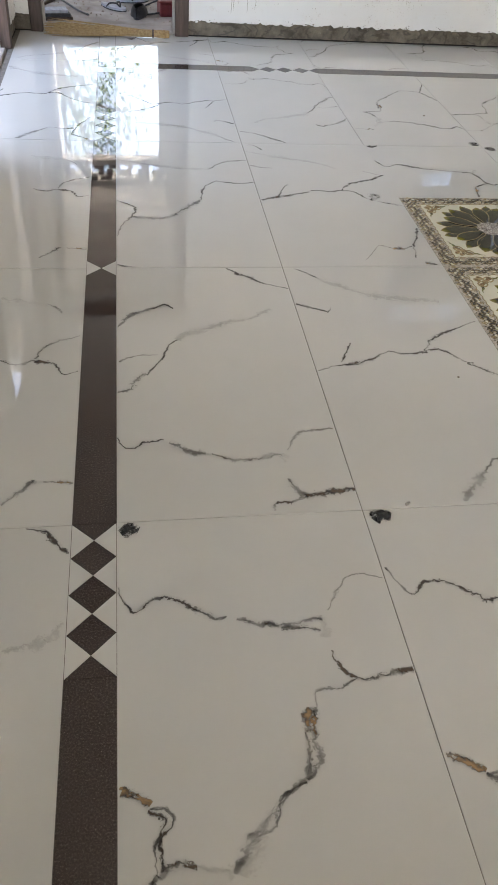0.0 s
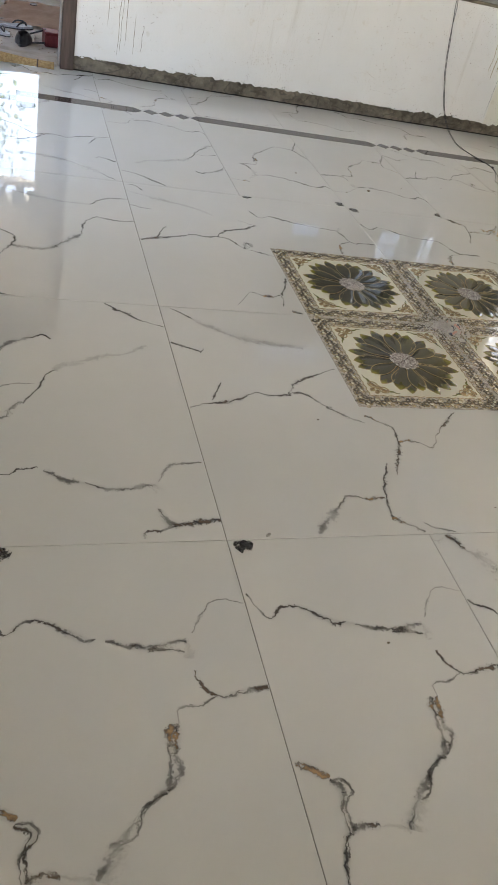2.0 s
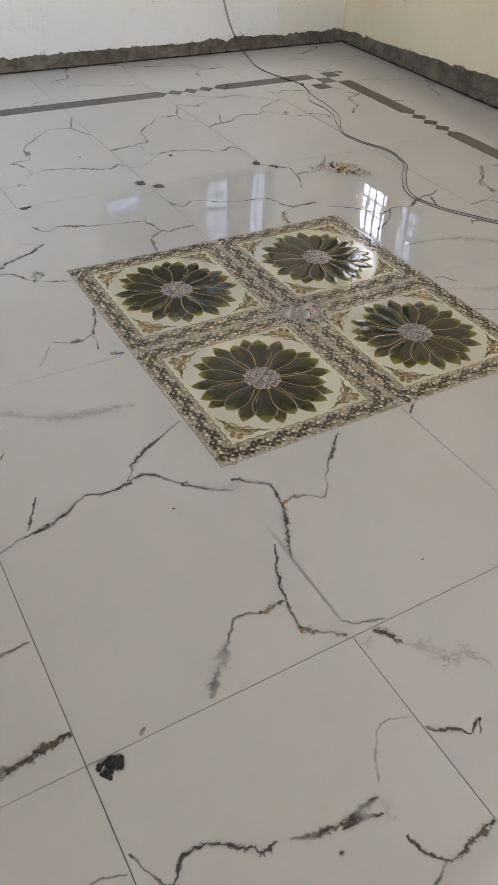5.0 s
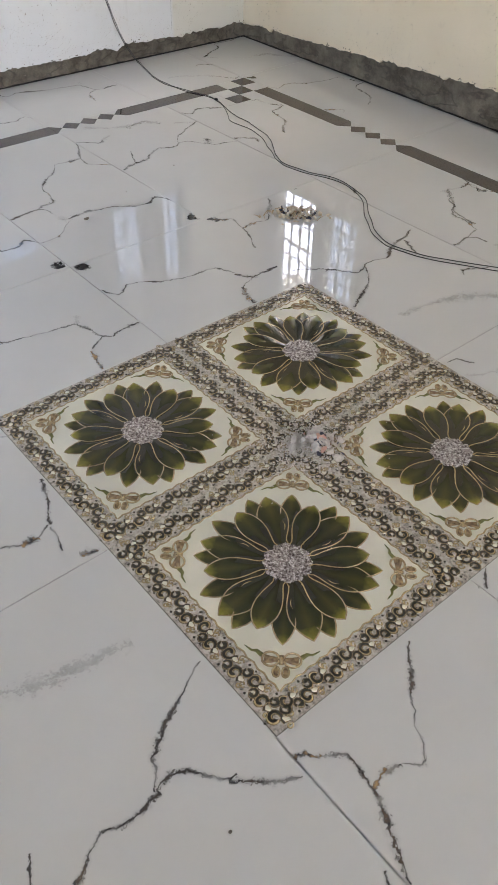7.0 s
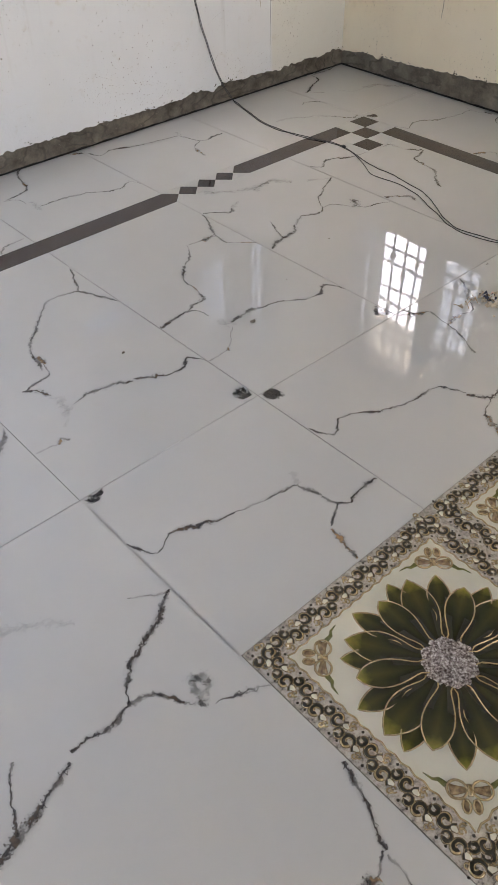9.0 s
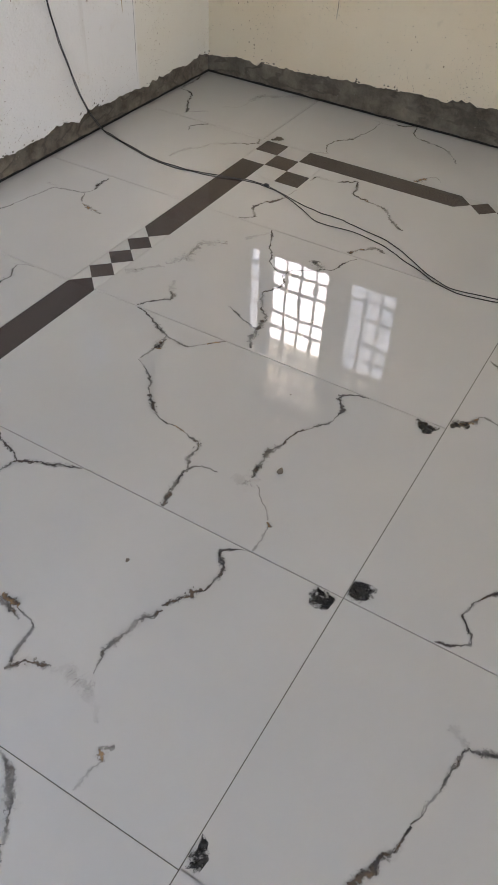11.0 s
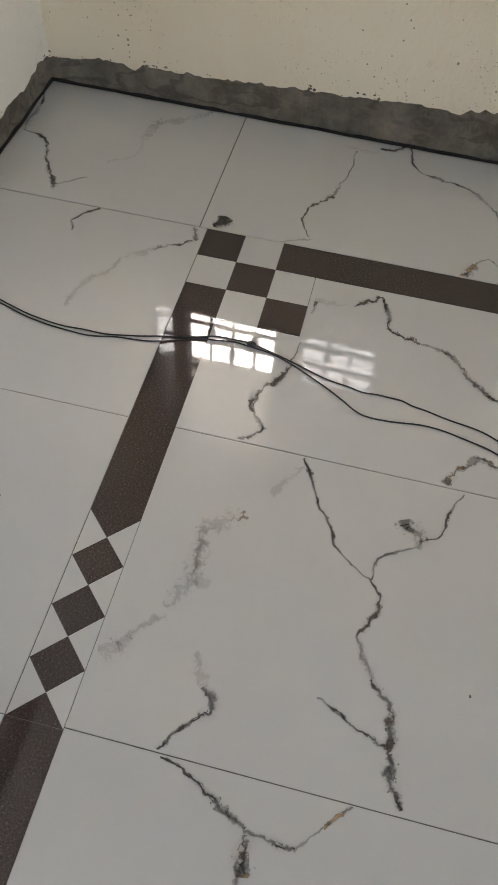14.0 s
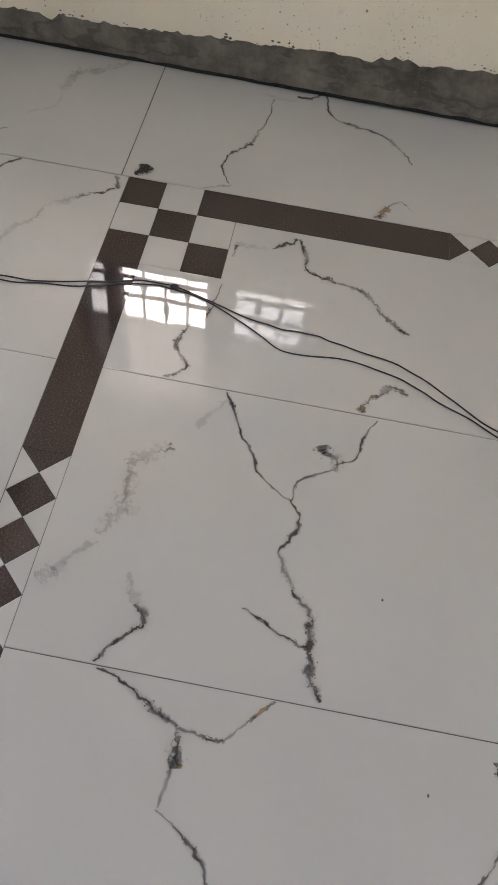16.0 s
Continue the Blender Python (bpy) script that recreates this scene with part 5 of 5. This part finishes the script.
bm = bmesh.new()
box(bm, -IN, IN, -IN, IN, -0.0105, 0.0)
FIELD_MESH = mesh_of("cream_field", bm, CREAM)
bm = bmesh.new()
E_ = 0.2992
for out in ([(-E_, -E_), (E_, -E_), (IN + .0004, -IN - .0004), (-IN - .0004, -IN - .0004)], [(E_, -E_), (E_, E_), (IN + .0004, IN + .0004), (IN + .0004, -IN - .0004)],
            [(E_, E_), (-E_, E_), (-IN - .0004, IN + .0004), (IN + .0004, IN + .0004)], [(-E_, E_), (-E_, -E_), (-IN - .0004, -IN - .0004), (-IN - .0004, IN + .0004)]):
    prism(bm, out, -0.0105, 0.0)
BORDER_MESH = mesh_of("border", bm, BORDER)
bm = bmesh.new()
for k in range(4):
    c, s = (1, 0, -1, 0)[k], (0, 1, 0, -1)[k]
    # scalloped gilt line round the field
    pts = []
    for i in range(57):
        u = -IN + 2 * IN * i / 56
        v = IN + 0.0022 * math.cos(i * math.pi / 2)
        pts.append((c * v - s * u, s * v + c * u, 0.0004))
    flat_tube(bm, pts, 0.0021, 0.5, 0)
EDGE_MESH = mesh_of("gilt_edge", bm, GOLD, True)
bm = bmesh.new()
rings = []
for j in range(9):
    ring = []
    for i in range(48):
        a = 2 * math.pi * i / 48
        r = 0.058 * (j + 0.5) / 8.5 * (1 + (0.05 * math.sin(i * 1.57 * 3) if j == 8 else 0))
        z = 0.0018 + 0.0014 * math.sin(1.3 * i + 2.9 * j) * math.cos(0.9 * j) if j < 8 else 0.0002
        ring.append(bm.verts.new((r * math.cos(a), r * math.sin(a), max(0.0003, z))))
    rings.append(ring)
for a, b in zip(rings, rings[1:]):
    for i in range(48):
        bm.faces.new((a[i], b[i], b[(i + 1) % 48], a[(i + 1) % 48]))
bm.faces.new(rings[0])
HEART_MESH = mesh_of("seed_heart", bm, SEEDS)


bm = bmesh.new()
prism(bm, [(0.118 * math.cos(a), 0.118 * math.sin(a)) for a in (2 * math.pi * k / 48 for k in range(48))], 0.0001, 0.0003)
CALYX_MESH = mesh_of("calyx", bm, DARKINK)


def flower_tile(cx, cy, turn):
    top = thing("flower_tile", "cream glazed tile with olive flower and gilt scroll border", "tile", "flower tiles of the floor centre", m=pose(cx, cy, TOP, 0, 0, turn))
    def add(name, me, parent, m=None):
        ob = new(name, me)
        ob.parent = parent
        if m is not None:
            ob.matrix_local = m
        return ob
    add("cream_field", FIELD_MESH, top)
    add("border", BORDER_MESH, top)["label"] = "grey speckled border"
    add("gilt_edge", EDGE_MESH, top)["label"] = "gilt scalloped line"
    add("calyx", CALYX_MESH, top)["label"] = "dark olive flower ground"
    for k in range(12):
        p = add("petal", BACK[0], top, pose(0, 0, 0.0002, 0, 0, 15 + 30 * k))
        add("petal_rim", BACK[1], p)
    for k in range(12):
        long = k % 2 == 0
        kind = FRONT_LONG if long else FRONT_SHORT
        p = add("petal", kind[0], top, pose(0, 0, 0.0006 + (0.0 if long else 0.0015), 0, 0, 30 * k + (3 if long else -2)))
        add("petal_rim", kind[1], p)
    add("seed_heart", HEART_MESH, top, pose(0, 0, 0.0026))["label"] = "silver and brown speckled flower heart"
    for k in range(4):
        a = 45 + 90 * k
        add("bow", BOW, top, pose(0.252 * math.cos(radians(a)), 0.252 * math.sin(radians(a)), 0, 0, 0, a) @ Matrix.Diagonal((1.22, 1.22, 1.3, 1)))["label"] = "gilt and brown ribbon bow"
    for side in range(4):
        for i in range(12):
            u = -0.232 + 0.464 * i / 11
            add("border_scroll", SCROLLS[i % 2], top, pose(0, 0, 0, 0, 0, 90 * side) @ pose(u, -0.266, 0, 0, 0, 0) @ Matrix.Diagonal((1.12, 1.3, 1, 1)))
        add("border_scroll", SCROLLS[side % 2], top, pose(0, 0, 0, 0, 0, 90 * side) @ pose(0.267, -0.267, 0, 0, 0, 45) @ Matrix.Diagonal((1.3, 1.3, 1, 1)))
    return top


for i in (0, 1):
    for j in (0, 1):
        flower_tile(1.5 + 0.6 * i, 0.9 + 0.6 * j, 90 * ((i + 2 * j) % 4))



# ---------------------------------------------------------------- the black cable
def cable_points(pts, seed, lift=0.0045):
    line = smooth_line([Vector(p) for p in pts], 30 * len(pts) // 4)
    return [p + Vector((0.006 * noise.noise((i * 0.21, seed, 0)), 0.006 * noise.noise((i * 0.21, seed, 5)), 0)) for i, p in enumerate(line)]


cable = thing("cable", "thin black twin cable hanging down the wall and across the floor", "cable")
Z = 0.0026
lead = [(3.03, 4.252, 0.95), (3.055, 4.252, 0.80), (3.09, 4.252, 0.60), (3.125, 4.252, 0.44), (3.17, 4.252, 0.30), (3.215, 4.251, 0.18), (3.265, 4.248, 0.085), (3.30, 4.225, 0.02),
        (3.302, 4.17, Z), (3.262, 4.04, Z), (3.230, 3.92, Z), (3.224, 3.80, Z), (3.245, 3.67, Z), (3.285, 3.53, Z)]
strand_a = lead + [(3.288, 3.44, Z), (3.255, 3.33, Z), (3.192, 3.22, Z), (3.16, 3.155, Z), (3.17, 3.03, Z), (3.143, 2.90, Z), (3.105, 2.82, Z), (3.05, 2.71, Z), (3.012, 2.60, Z), (3.03, 2.48, Z),
                   (3.085, 2.32, Z), (3.043, 2.145, Z), (2.92, 2.0, Z), (2.835, 1.86, Z), (2.837, 1.717, Z), (2.91, 1.56, Z), (3.1, 1.30, Z), (3.5, 1.0, Z)]
strand_b = [(x + 0.010, y + 0.006, z + (0.001 if z > 0.01 else 0)) for x, y, z in lead] + [(3.292, 3.43, Z), (3.248, 3.285, Z), (3.226, 3.19, Z), (3.226, 3.107, Z), (3.21, 3.034, Z), (3.178, 2.90, Z), (3.125, 2.80, Z), (3.065, 2.715, Z),
                   (3.028, 2.61, Z), (3.05, 2.48, Z), (3.10, 2.33, Z), (3.055, 2.14, Z), (2.935, 1.985, Z), (2.852, 1.86, Z), (2.856, 1.717, Z), (2.93, 1.57, Z), (3.12, 1.32, Z), (3.52, 1.02, Z)]
for pts, s in ((strand_a, 1.0), (strand_b, 2.0)):
    bm = bmesh.new()
    tube(bm, cable_points(pts, s), 0.0018, 7)
    part("strand", bm, CABLE, cable, smooth=True)
bm = bmesh.new()
bmesh.ops.create_icosphere(bm, subdivisions=2, radius=0.008, matrix=Matrix.Translation((3.291, 3.445, 0.0075)) @ Matrix.Diagonal((1.0, 1.5, 0.9, 1)))
part("tape_knot", bm, CABLE, cable, "black tape joint", smooth=True)


# ---------------------------------------------------------------- sweepings on the floor
CHAFF = make_simple("dry_chaff", (0.40, 0.32, 0.22), (0.68, 0.60, 0.47), 70, 0.8, 0.3)
INKBLUE = make_simple("dark_blue_scrap", (0.02, 0.022, 0.04), (0.06, 0.06, 0.09), 40, 0.7, 0.2)
PINK = make_simple("pink_paper_scrap", (0.55, 0.30, 0.24), (0.68, 0.45, 0.36), 40, 0.7, 0.2)
DUST = make_simple("grey_dust", (0.46, 0.42, 0.37), (0.68, 0.64, 0.58), 60, 0.95, 0.5)


def sweepings(name, label, cx, cy, turn, lx, ly, tall, n, mixes, seed):
    """A small heap of crumbs, straws and curled scraps."""
    rnd = random.Random(seed)
    top = thing(name, label, "debris", m=pose(cx, cy, TOP, 0, 0, turn))
    for kind, mat, share, size in mixes:
        bm = bmesh.new()
        for _ in range(int(n * share)):
            r, a = abs(rnd.gauss(0, 0.45)), rnd.uniform(0, 2 * math.pi)
            x, y = lx * r * math.cos(a), ly * r * math.sin(a)
            z = max(0.0, tall * (1 - r * r)) * rnd.random() + 0.0012
            s = size * rnd.uniform(0.5, 1.5)
            if kind == "straw":
                b = rnd.uniform(0, 6.28)
                d = Vector((math.cos(b), math.sin(b), rnd.uniform(-0.1, 0.2))) * s
                p = Vector((x, y, z))
                tube(bm, [p - d, p + Vector((0, 0, s * 0.2)), p + d], 0.0011, 4)
            else:
                m = Matrix.Translation((x, y, z)) @ Euler((rnd.uniform(-1, 1), rnd.uniform(-1, 1), rnd.uniform(0, 6))).to_matrix().to_4x4() @ Matrix.Diagonal((s, s * rnd.uniform(0.5, 0.9), s * rnd.uniform(0.15, 0.45), 1))
                bmesh.ops.create_icosphere(bm, subdivisions=1, radius=1.0, matrix=m)
                bm.verts.ensure_lookup_table()
                for v in bm.verts[-42:]:
                    v.co += Vector((rnd.uniform(-1, 1), rnd.uniform(-1, 1), rnd.uniform(-1, 1))) * s * 0.18
        for v in bm.verts:
            v.co.z = max(v.co.z, 0.0004)
        tagged(part(kind, bm, mat, top), kind="stuff")
    return top


sweepings("sweepings_heap", "heap of straw coloured floor sweepings on polished tile", 2.722, 2.206, -48, 0.145, 0.066, 0.026, 260,
          (("chaff", CHAFF, 0.55, 0.0115), ("straw", STRAW, 0.2, 0.020), ("dark_waste", INKBLUE, 0.10, 0.011), ("dust", DUST, 0.3, 0.009), ("pink_waste", PINK, 0.03, 0.010)), 4)
sweepings("sweepings_heap", "small heap of dust and scraps on flower tiles", 1.838, 1.165, -45, 0.095, 0.07, 0.024, 170,
          (("chaff", DUST, 0.5, 0.009), ("dark_waste", INKBLUE, 0.06, 0.009), ("pink_waste", PINK, 0.09, 0.009), ("pale_waste", DUST, 0.25, 0.012)), 9)
sweepings("dust_spill", "thin spill of grey cement dust over tile joints", 1.80, 1.18, 0, 0.19, 0.16, 0.003, 2600, (("dust", DUST, 1.0, 0.0022),), 12)
rnd = random.Random(31)
for x, y, s in ((1.634, 2.836, 0.005), (2.038, 2.686, 0.009), (1.02, 0.52, 0.004), (1.47, 0.10, 0.003), (2.30, 2.80, 0.003), (0.92, -0.35, 0.004), (1.33, -0.52, 0.005), (2.62, 2.9, 0.003)):
    bm = bmesh.new()
    bmesh.ops.create_icosphere(bm, subdivisions=1, radius=s, matrix=Matrix.Diagonal((1.2, 0.8, 0.45, 1)))
    for v in bm.verts:
        v.co += Vector((rnd.uniform(-1, 1), rnd.uniform(-1, 1), rnd.uniform(-1, 1))) * s * 0.2
    ob = tagged(new("cement_crumb", mesh_of("cement_crumb", bm, CEMENT)), "tiny brown cement crumb lying on tile", "crumb", "crumbs on the floor")
    ob.location = (x, y, TOP + s * 0.5)


# ---------------------------------------------------------------- broom on the door sill
def grass_broom():
    top = thing("grass_broom", "yellow grass hand broom lying across the door sill", "broom", m=pose(0.35, 4.205, TOP, 0, 0, 177.5))
    rnd = random.Random(8)
    bm = bmesh.new()
    for k in range(420):
        a, r = rnd.uniform(0, 6.28), math.sqrt(rnd.random())
        y0, z0 = 0.020 * r * math.cos(a), 0.024 + 0.020 * r * math.sin(a)
        spread = rnd.uniform(0.8, 1.15)
        L = rnd.uniform(0.62, 0.79)
        y1 = y0 * 3.6 * spread + rnd.gauss(0, 0.014)
        z1 = max(0.004, 0.024 + (z0 - 0.024) * 1.6 + rnd.gauss(0, 0.011))
        x0 = rnd.uniform(0.0, 0.012)
        pts = [(x0, y0, z0), (0.16, y0, z0), (0.4, y0 * 0.5 + y1 * 0.5, (z0 + z1) / 2), (L, y1, z1)]
        tube(bm, pts, 0.0024, 4, lambda u: 1.1 - 0.6 * u, caps=True)
    tagged(part("bristle_bundle", bm, STRAW, top), kind="stuff")
    for x in (0.035, 0.105):
        bm = bmesh.new()
        tube(bm, [(x - 0.005, 0, 0.024), (x + 0.005, 0, 0.024)], 0.0245, 16)
        part("binding", bm, WOOD if x > 0.1 else STRAW, top, "dark cord binding" if x > 0.1 else "")
    return top


grass_broom()


# ---------------------------------------------------------------- clutter on the porch
PORCH_Z = -0.035
BLACKRUBBER = make_simple("black_rubber", (0.015, 0.015, 0.017), (0.05, 0.05, 0.055), 30, 0.5, 0.2)
GREYFOAM = make_simple("grey_foam_sole", (0.30, 0.32, 0.36), (0.48, 0.50, 0.55), 30, 0.7, 0.2)
REDPLASTIC = make_simple("dull_red_plastic", (0.14, 0.018, 0.02), (0.22, 0.035, 0.04), 20, 0.5, 0.1)
CARDBOARD = make_simple("brown_packing_paper", (0.42, 0.29, 0.21), (0.55, 0.40, 0.31), 7, 0.85, 0.4)
RUBBLE = make_simple("reddish_rubble", (0.26, 0.20, 0.17), (0.44, 0.37, 0.33), 9, 0.95, 0.6)


def slipper(x, y, turn):
    top = thing("slipper", "grey foam slipper with black straps on the porch", "slipper", "slippers on the porch", m=pose(x, y, PORCH_Z, 0, 0, turn))
    out = []
    for k in range(32):
        a = 2 * math.pi * k / 32
        c, s = math.cos(a), math.sin(a)
        out.append((0.125 * c, (0.043 + 0.012 * c) * s * (1 - 0.12 * math.cos(2 * a))))
    bm = bmesh.new()
    prism(bm, out, 0.0, 0.022)
    part("sole", bm, GREYFOAM, top)
    bm = bmesh.new()
    prism(bm, [(1.03 * a, 1.05 * b) for a, b in out], 0.0005, 0.008)
    part("sole_edge", bm, BLACKRUBBER, top, "black sole edge")
    for s in (-1, 1):
        bm = bmesh.new()
        tube(bm, smooth_line([(0.075, 0.0, 0.022), (0.055, s * 0.018, 0.045), (0.01, s * 0.040, 0.042), (-0.02, s * 0.044, 0.016)], 14), 0.006, 6)
        part("strap", bm, BLACKRUBBER, top, "black rubber strap", smooth=True)


slipper(-0.01, 5.11, -48)
slipper(0.13, 5.34, 20)


def shoe(x, y, turn):
    top = thing("shoe", "worn black shoe standing on the porch floor", "shoe", m=pose(x, y, PORCH_Z, 0, 0, turn))
    rows = []
    bm = bmesh.new()
    for i in range(15):
        u = i / 14
        xx = -0.13 + 0.26 * u
        w = 0.030 + 0.018 * math.sin(math.pi * min(1, 0.2 + u)) + 0.012 * math.sin(math.pi * u)
        w *= math.sqrt(max(0.02, 1 - abs(2 * u - 1) ** 4))
        h = 0.085 - 0.05 * max(0, u - 0.3) / 0.7 - (0.02 if u < 0.05 else 0)
        rows.append([bm.verts.new((xx, w * math.cos(a), 0.012 + h * max(0, math.sin(a)))) for a in (math.pi * k / 10 for k in range(11))])
    for a, b in zip(rows, rows[1:]):
        for k in range(10):
            if 3 <= k <= 6 and a[0].co.x < -0.03:
                continue
            bm.faces.new((a[k], b[k], b[k + 1], a[k + 1]))
    part("upper", bm, BLACKRUBBER, top, smooth=True)
    bm = bmesh.new()
    prism(bm, [(0.135 * math.cos(a), (0.045 + 0.008 * math.cos(a)) * math.sin(a)) for a in (2 * math.pi * k / 28 for k in range(28))], 0.0, 0.014)
    part("sole", bm, BLACKRUBBER, top)


shoe(0.178, 4.93, 78)

red = thing("red_box", "dull red plastic box with black carrying strap", "box", m=pose(0.385, 4.98, PORCH_Z, 0, 0, 8))
bm = bmesh.new()
box(bm, -0.075, 0.085, -0.06, 0.06, 0.0, 0.085, 0.008)
part("body", bm, REDPLASTIC, red)
bm = bmesh.new()
box(bm, -0.078, 0.088, -0.063, 0.063, 0.0855, 0.10, 0.005)
part("lid", bm, REDPLASTIC, red)
bm = bmesh.new()
tube(bm, smooth_line([(-0.06, 0, 0.10), (-0.16, 0.05, 0.05), (-0.26, 0.03, 0.012), (-0.2, -0.05, 0.012), (-0.08, -0.072, 0.03)], 24), 0.006, 6)
part("strap", bm, BLACKRUBBER, red, "black strap", smooth=True)

sheet = thing("packing_sheet", "crumpled brown packing sheet lying on rubble", "packing paper", m=pose(0.30, 5.72, PORCH_Z, 7, -4, -14))
bm = bmesh.new()
G = [[bm.verts.new((-0.30 + 0.62 * i / 18, -0.30 + 0.55 * j / 14, 0.045 + 0.02 * noise.noise((i * 0.35, j * 0.4, 2)) + 0.008 * noise.noise((i * 1.1, j * 1.3, 4)))) for j in range(15)] for i in range(19)]
for i in range(18):
    for j in range(14):
        bm.faces.new((G[i][j], G[i + 1][j], G[i + 1][j + 1], G[i][j + 1]))
geo = bmesh.ops.solidify(bm, geom=bm.faces[:], thickness=0.004)
part("sheet", bm, CARDBOARD, sheet, smooth=True)
bm = bmesh.new()
prism(bm, [(0.03 * math.cos(a) - 0.07, 0.024 * math.sin(a) + 0.16) for a in (2 * math.pi * k / 16 for k in range(16))], 0.058, 0.066)
part("dark_patch", bm, WOOD, sheet, "dark round hole patch")

boards = thing("board_stack", "low stack of dark offcut boards by the door jamb", "boards", m=pose(-0.40, 4.76, PORCH_Z, 0, 0, 12))
for k in range(3):
    bm = bmesh.new()
    box(bm, -0.16 + 0.02 * k, 0.11 - 0.015 * k, -0.06, 0.06 - 0.01 * k, 0.022 * k, 0.022 * k + 0.02, 0.002)
    part("board", bm, (WOOD, BLACKRUBBER, GREYFOAM)[k], boards)

rod = thing("bent_rod", "thin grey bent rod lying in the dust", "rod", m=pose(0, 0, PORCH_Z))
bm = bmesh.new()
tube(bm, smooth_line([(-0.46, 5.42, 0.008), (-0.36, 5.2, 0.014), (-0.26, 4.98, 0.010), (-0.18, 4.86, 0.008)], 20), 0.007, 7)
part("rod", bm, IRON, rod, smooth=True)

palm = thing("palm_broom", "pale dry palm leaf fan broom on the porch", "broom", m=pose(-0.42, 5.30, PORCH_Z, 0, 0, 70))
rnd = random.Random(3)
bm = bmesh.new()
for k in range(60):
    a = radians(-38 + 76 * k / 59)
    L = rnd.uniform(0.26, 0.34)
    d = Vector((math.cos(a), math.sin(a), 0))
    tube(bm, [d * 0.02 + Vector((0, 0, 0.012)), d * L * 0.6 + Vector((0, 0, 0.05 + rnd.uniform(-.01, .02))), d * L + Vector((0, 0, 0.02 + rnd.uniform(0, 0.02)))], 0.003, 4, lambda u: 1.1 - 0.8 * u)
part("frond_fan", bm, PLASTER, palm)
bm = bmesh.new()
tube(bm, [(0.03, 0, 0.014), (-0.22, 0.01, 0.014)], 0.012, 8)
part("stem", bm, WOOD, palm)

bm = bmesh.new()
rnd = random.Random(21)
for k in range(380):
    x, y = rnd.uniform(-0.7, 0.9), 4.75 + abs(rnd.gauss(0, 0.9))
    s = rnd.uniform(0.004, 0.022) * (1.4 if y > 5.5 else 0.55)
    m = Matrix.Translation((x, y, PORCH_Z + s * 0.25)) @ Euler((rnd.random(), rnd.random(), rnd.uniform(0, 6))).to_matrix().to_4x4() @ Matrix.Diagonal((s, s * rnd.uniform(0.5, 1), s * rnd.uniform(0.3, 0.6), 1))
    bmesh.ops.create_icosphere(bm, subdivisions=1, radius=1.0, matrix=m)
tagged(new("rubble", mesh_of("rubble", bm, RUBBLE)), "scattered reddish brick rubble and dust clods", "rubble", kind="stuff")


# ---------------------------------------------------------------- trees beyond the porch
def tree(x, y, tall, spread, seed):
    rnd = random.Random(seed)
    top = thing("tree", "leafy green tree in the yard beyond the porch", "tree", "yard trees", m=pose(x, y, -0.46))
    bm = bmesh.new()
    tips = []
    tube(bm, [(0, 0, 0), (0.05, 0.03, tall * 0.25), (-0.03, 0.06, tall * 0.5), (0.02, 0, tall * 0.72)], 0.13, 9, lambda u: 1.2 - 0.8 * u)
    for k in range(11):
        a, h = rnd.uniform(0, 6.28), tall * rnd.uniform(0.22, 0.7)
        e = Vector((math.cos(a) * spread * rnd.uniform(0.5, 1), math.sin(a) * spread * rnd.uniform(0.5, 1), h + tall * rnd.uniform(0.05, 0.3)))
        tube(bm, smooth_line([(0, 0, h), (e.x * 0.4, e.y * 0.4, h + (e.z - h) * 0.7), e], 7), 0.045, 6, lambda u: 1.1 - 0.9 * u)
        tips += [e, e * 0.75 + Vector((0, 0, h * 0.25))]
    part("trunk", bm, BARK, top)
    verts, faces = [], []
    for c in tips:
        for _ in range(210):
            p = c + Vector((rnd.gauss(0, 0.36), rnd.gauss(0, 0.36), rnd.gauss(0, 0.3)))
            a = Euler((rnd.uniform(-1, 1), rnd.uniform(-1, 1), rnd.uniform(0, 6.28))).to_matrix()
            s = rnd.uniform(0.028, 0.055)
            i = len(verts)
            verts += [p + a @ Vector(q) * s for q in ((-1, 0, 0), (0, -0.42, 0.1), (1, 0, 0), (0, 0.42, 0.1))]
            faces.append((i, i + 1, i + 2, i + 3))
    me = bpy.data.meshes.new("crown")
    me.from_pydata(verts, [], faces)
    me.materials.append(LEAF)
    ob = new("crown", me)
    ob.parent = top


tree(-1.0, 12.5, 4.6, 1.3, 2)
tree(-2.6, 15.5, 5.6, 1.9, 4)
tree(3.4, 16.5, 5.8, 1.8, 5)
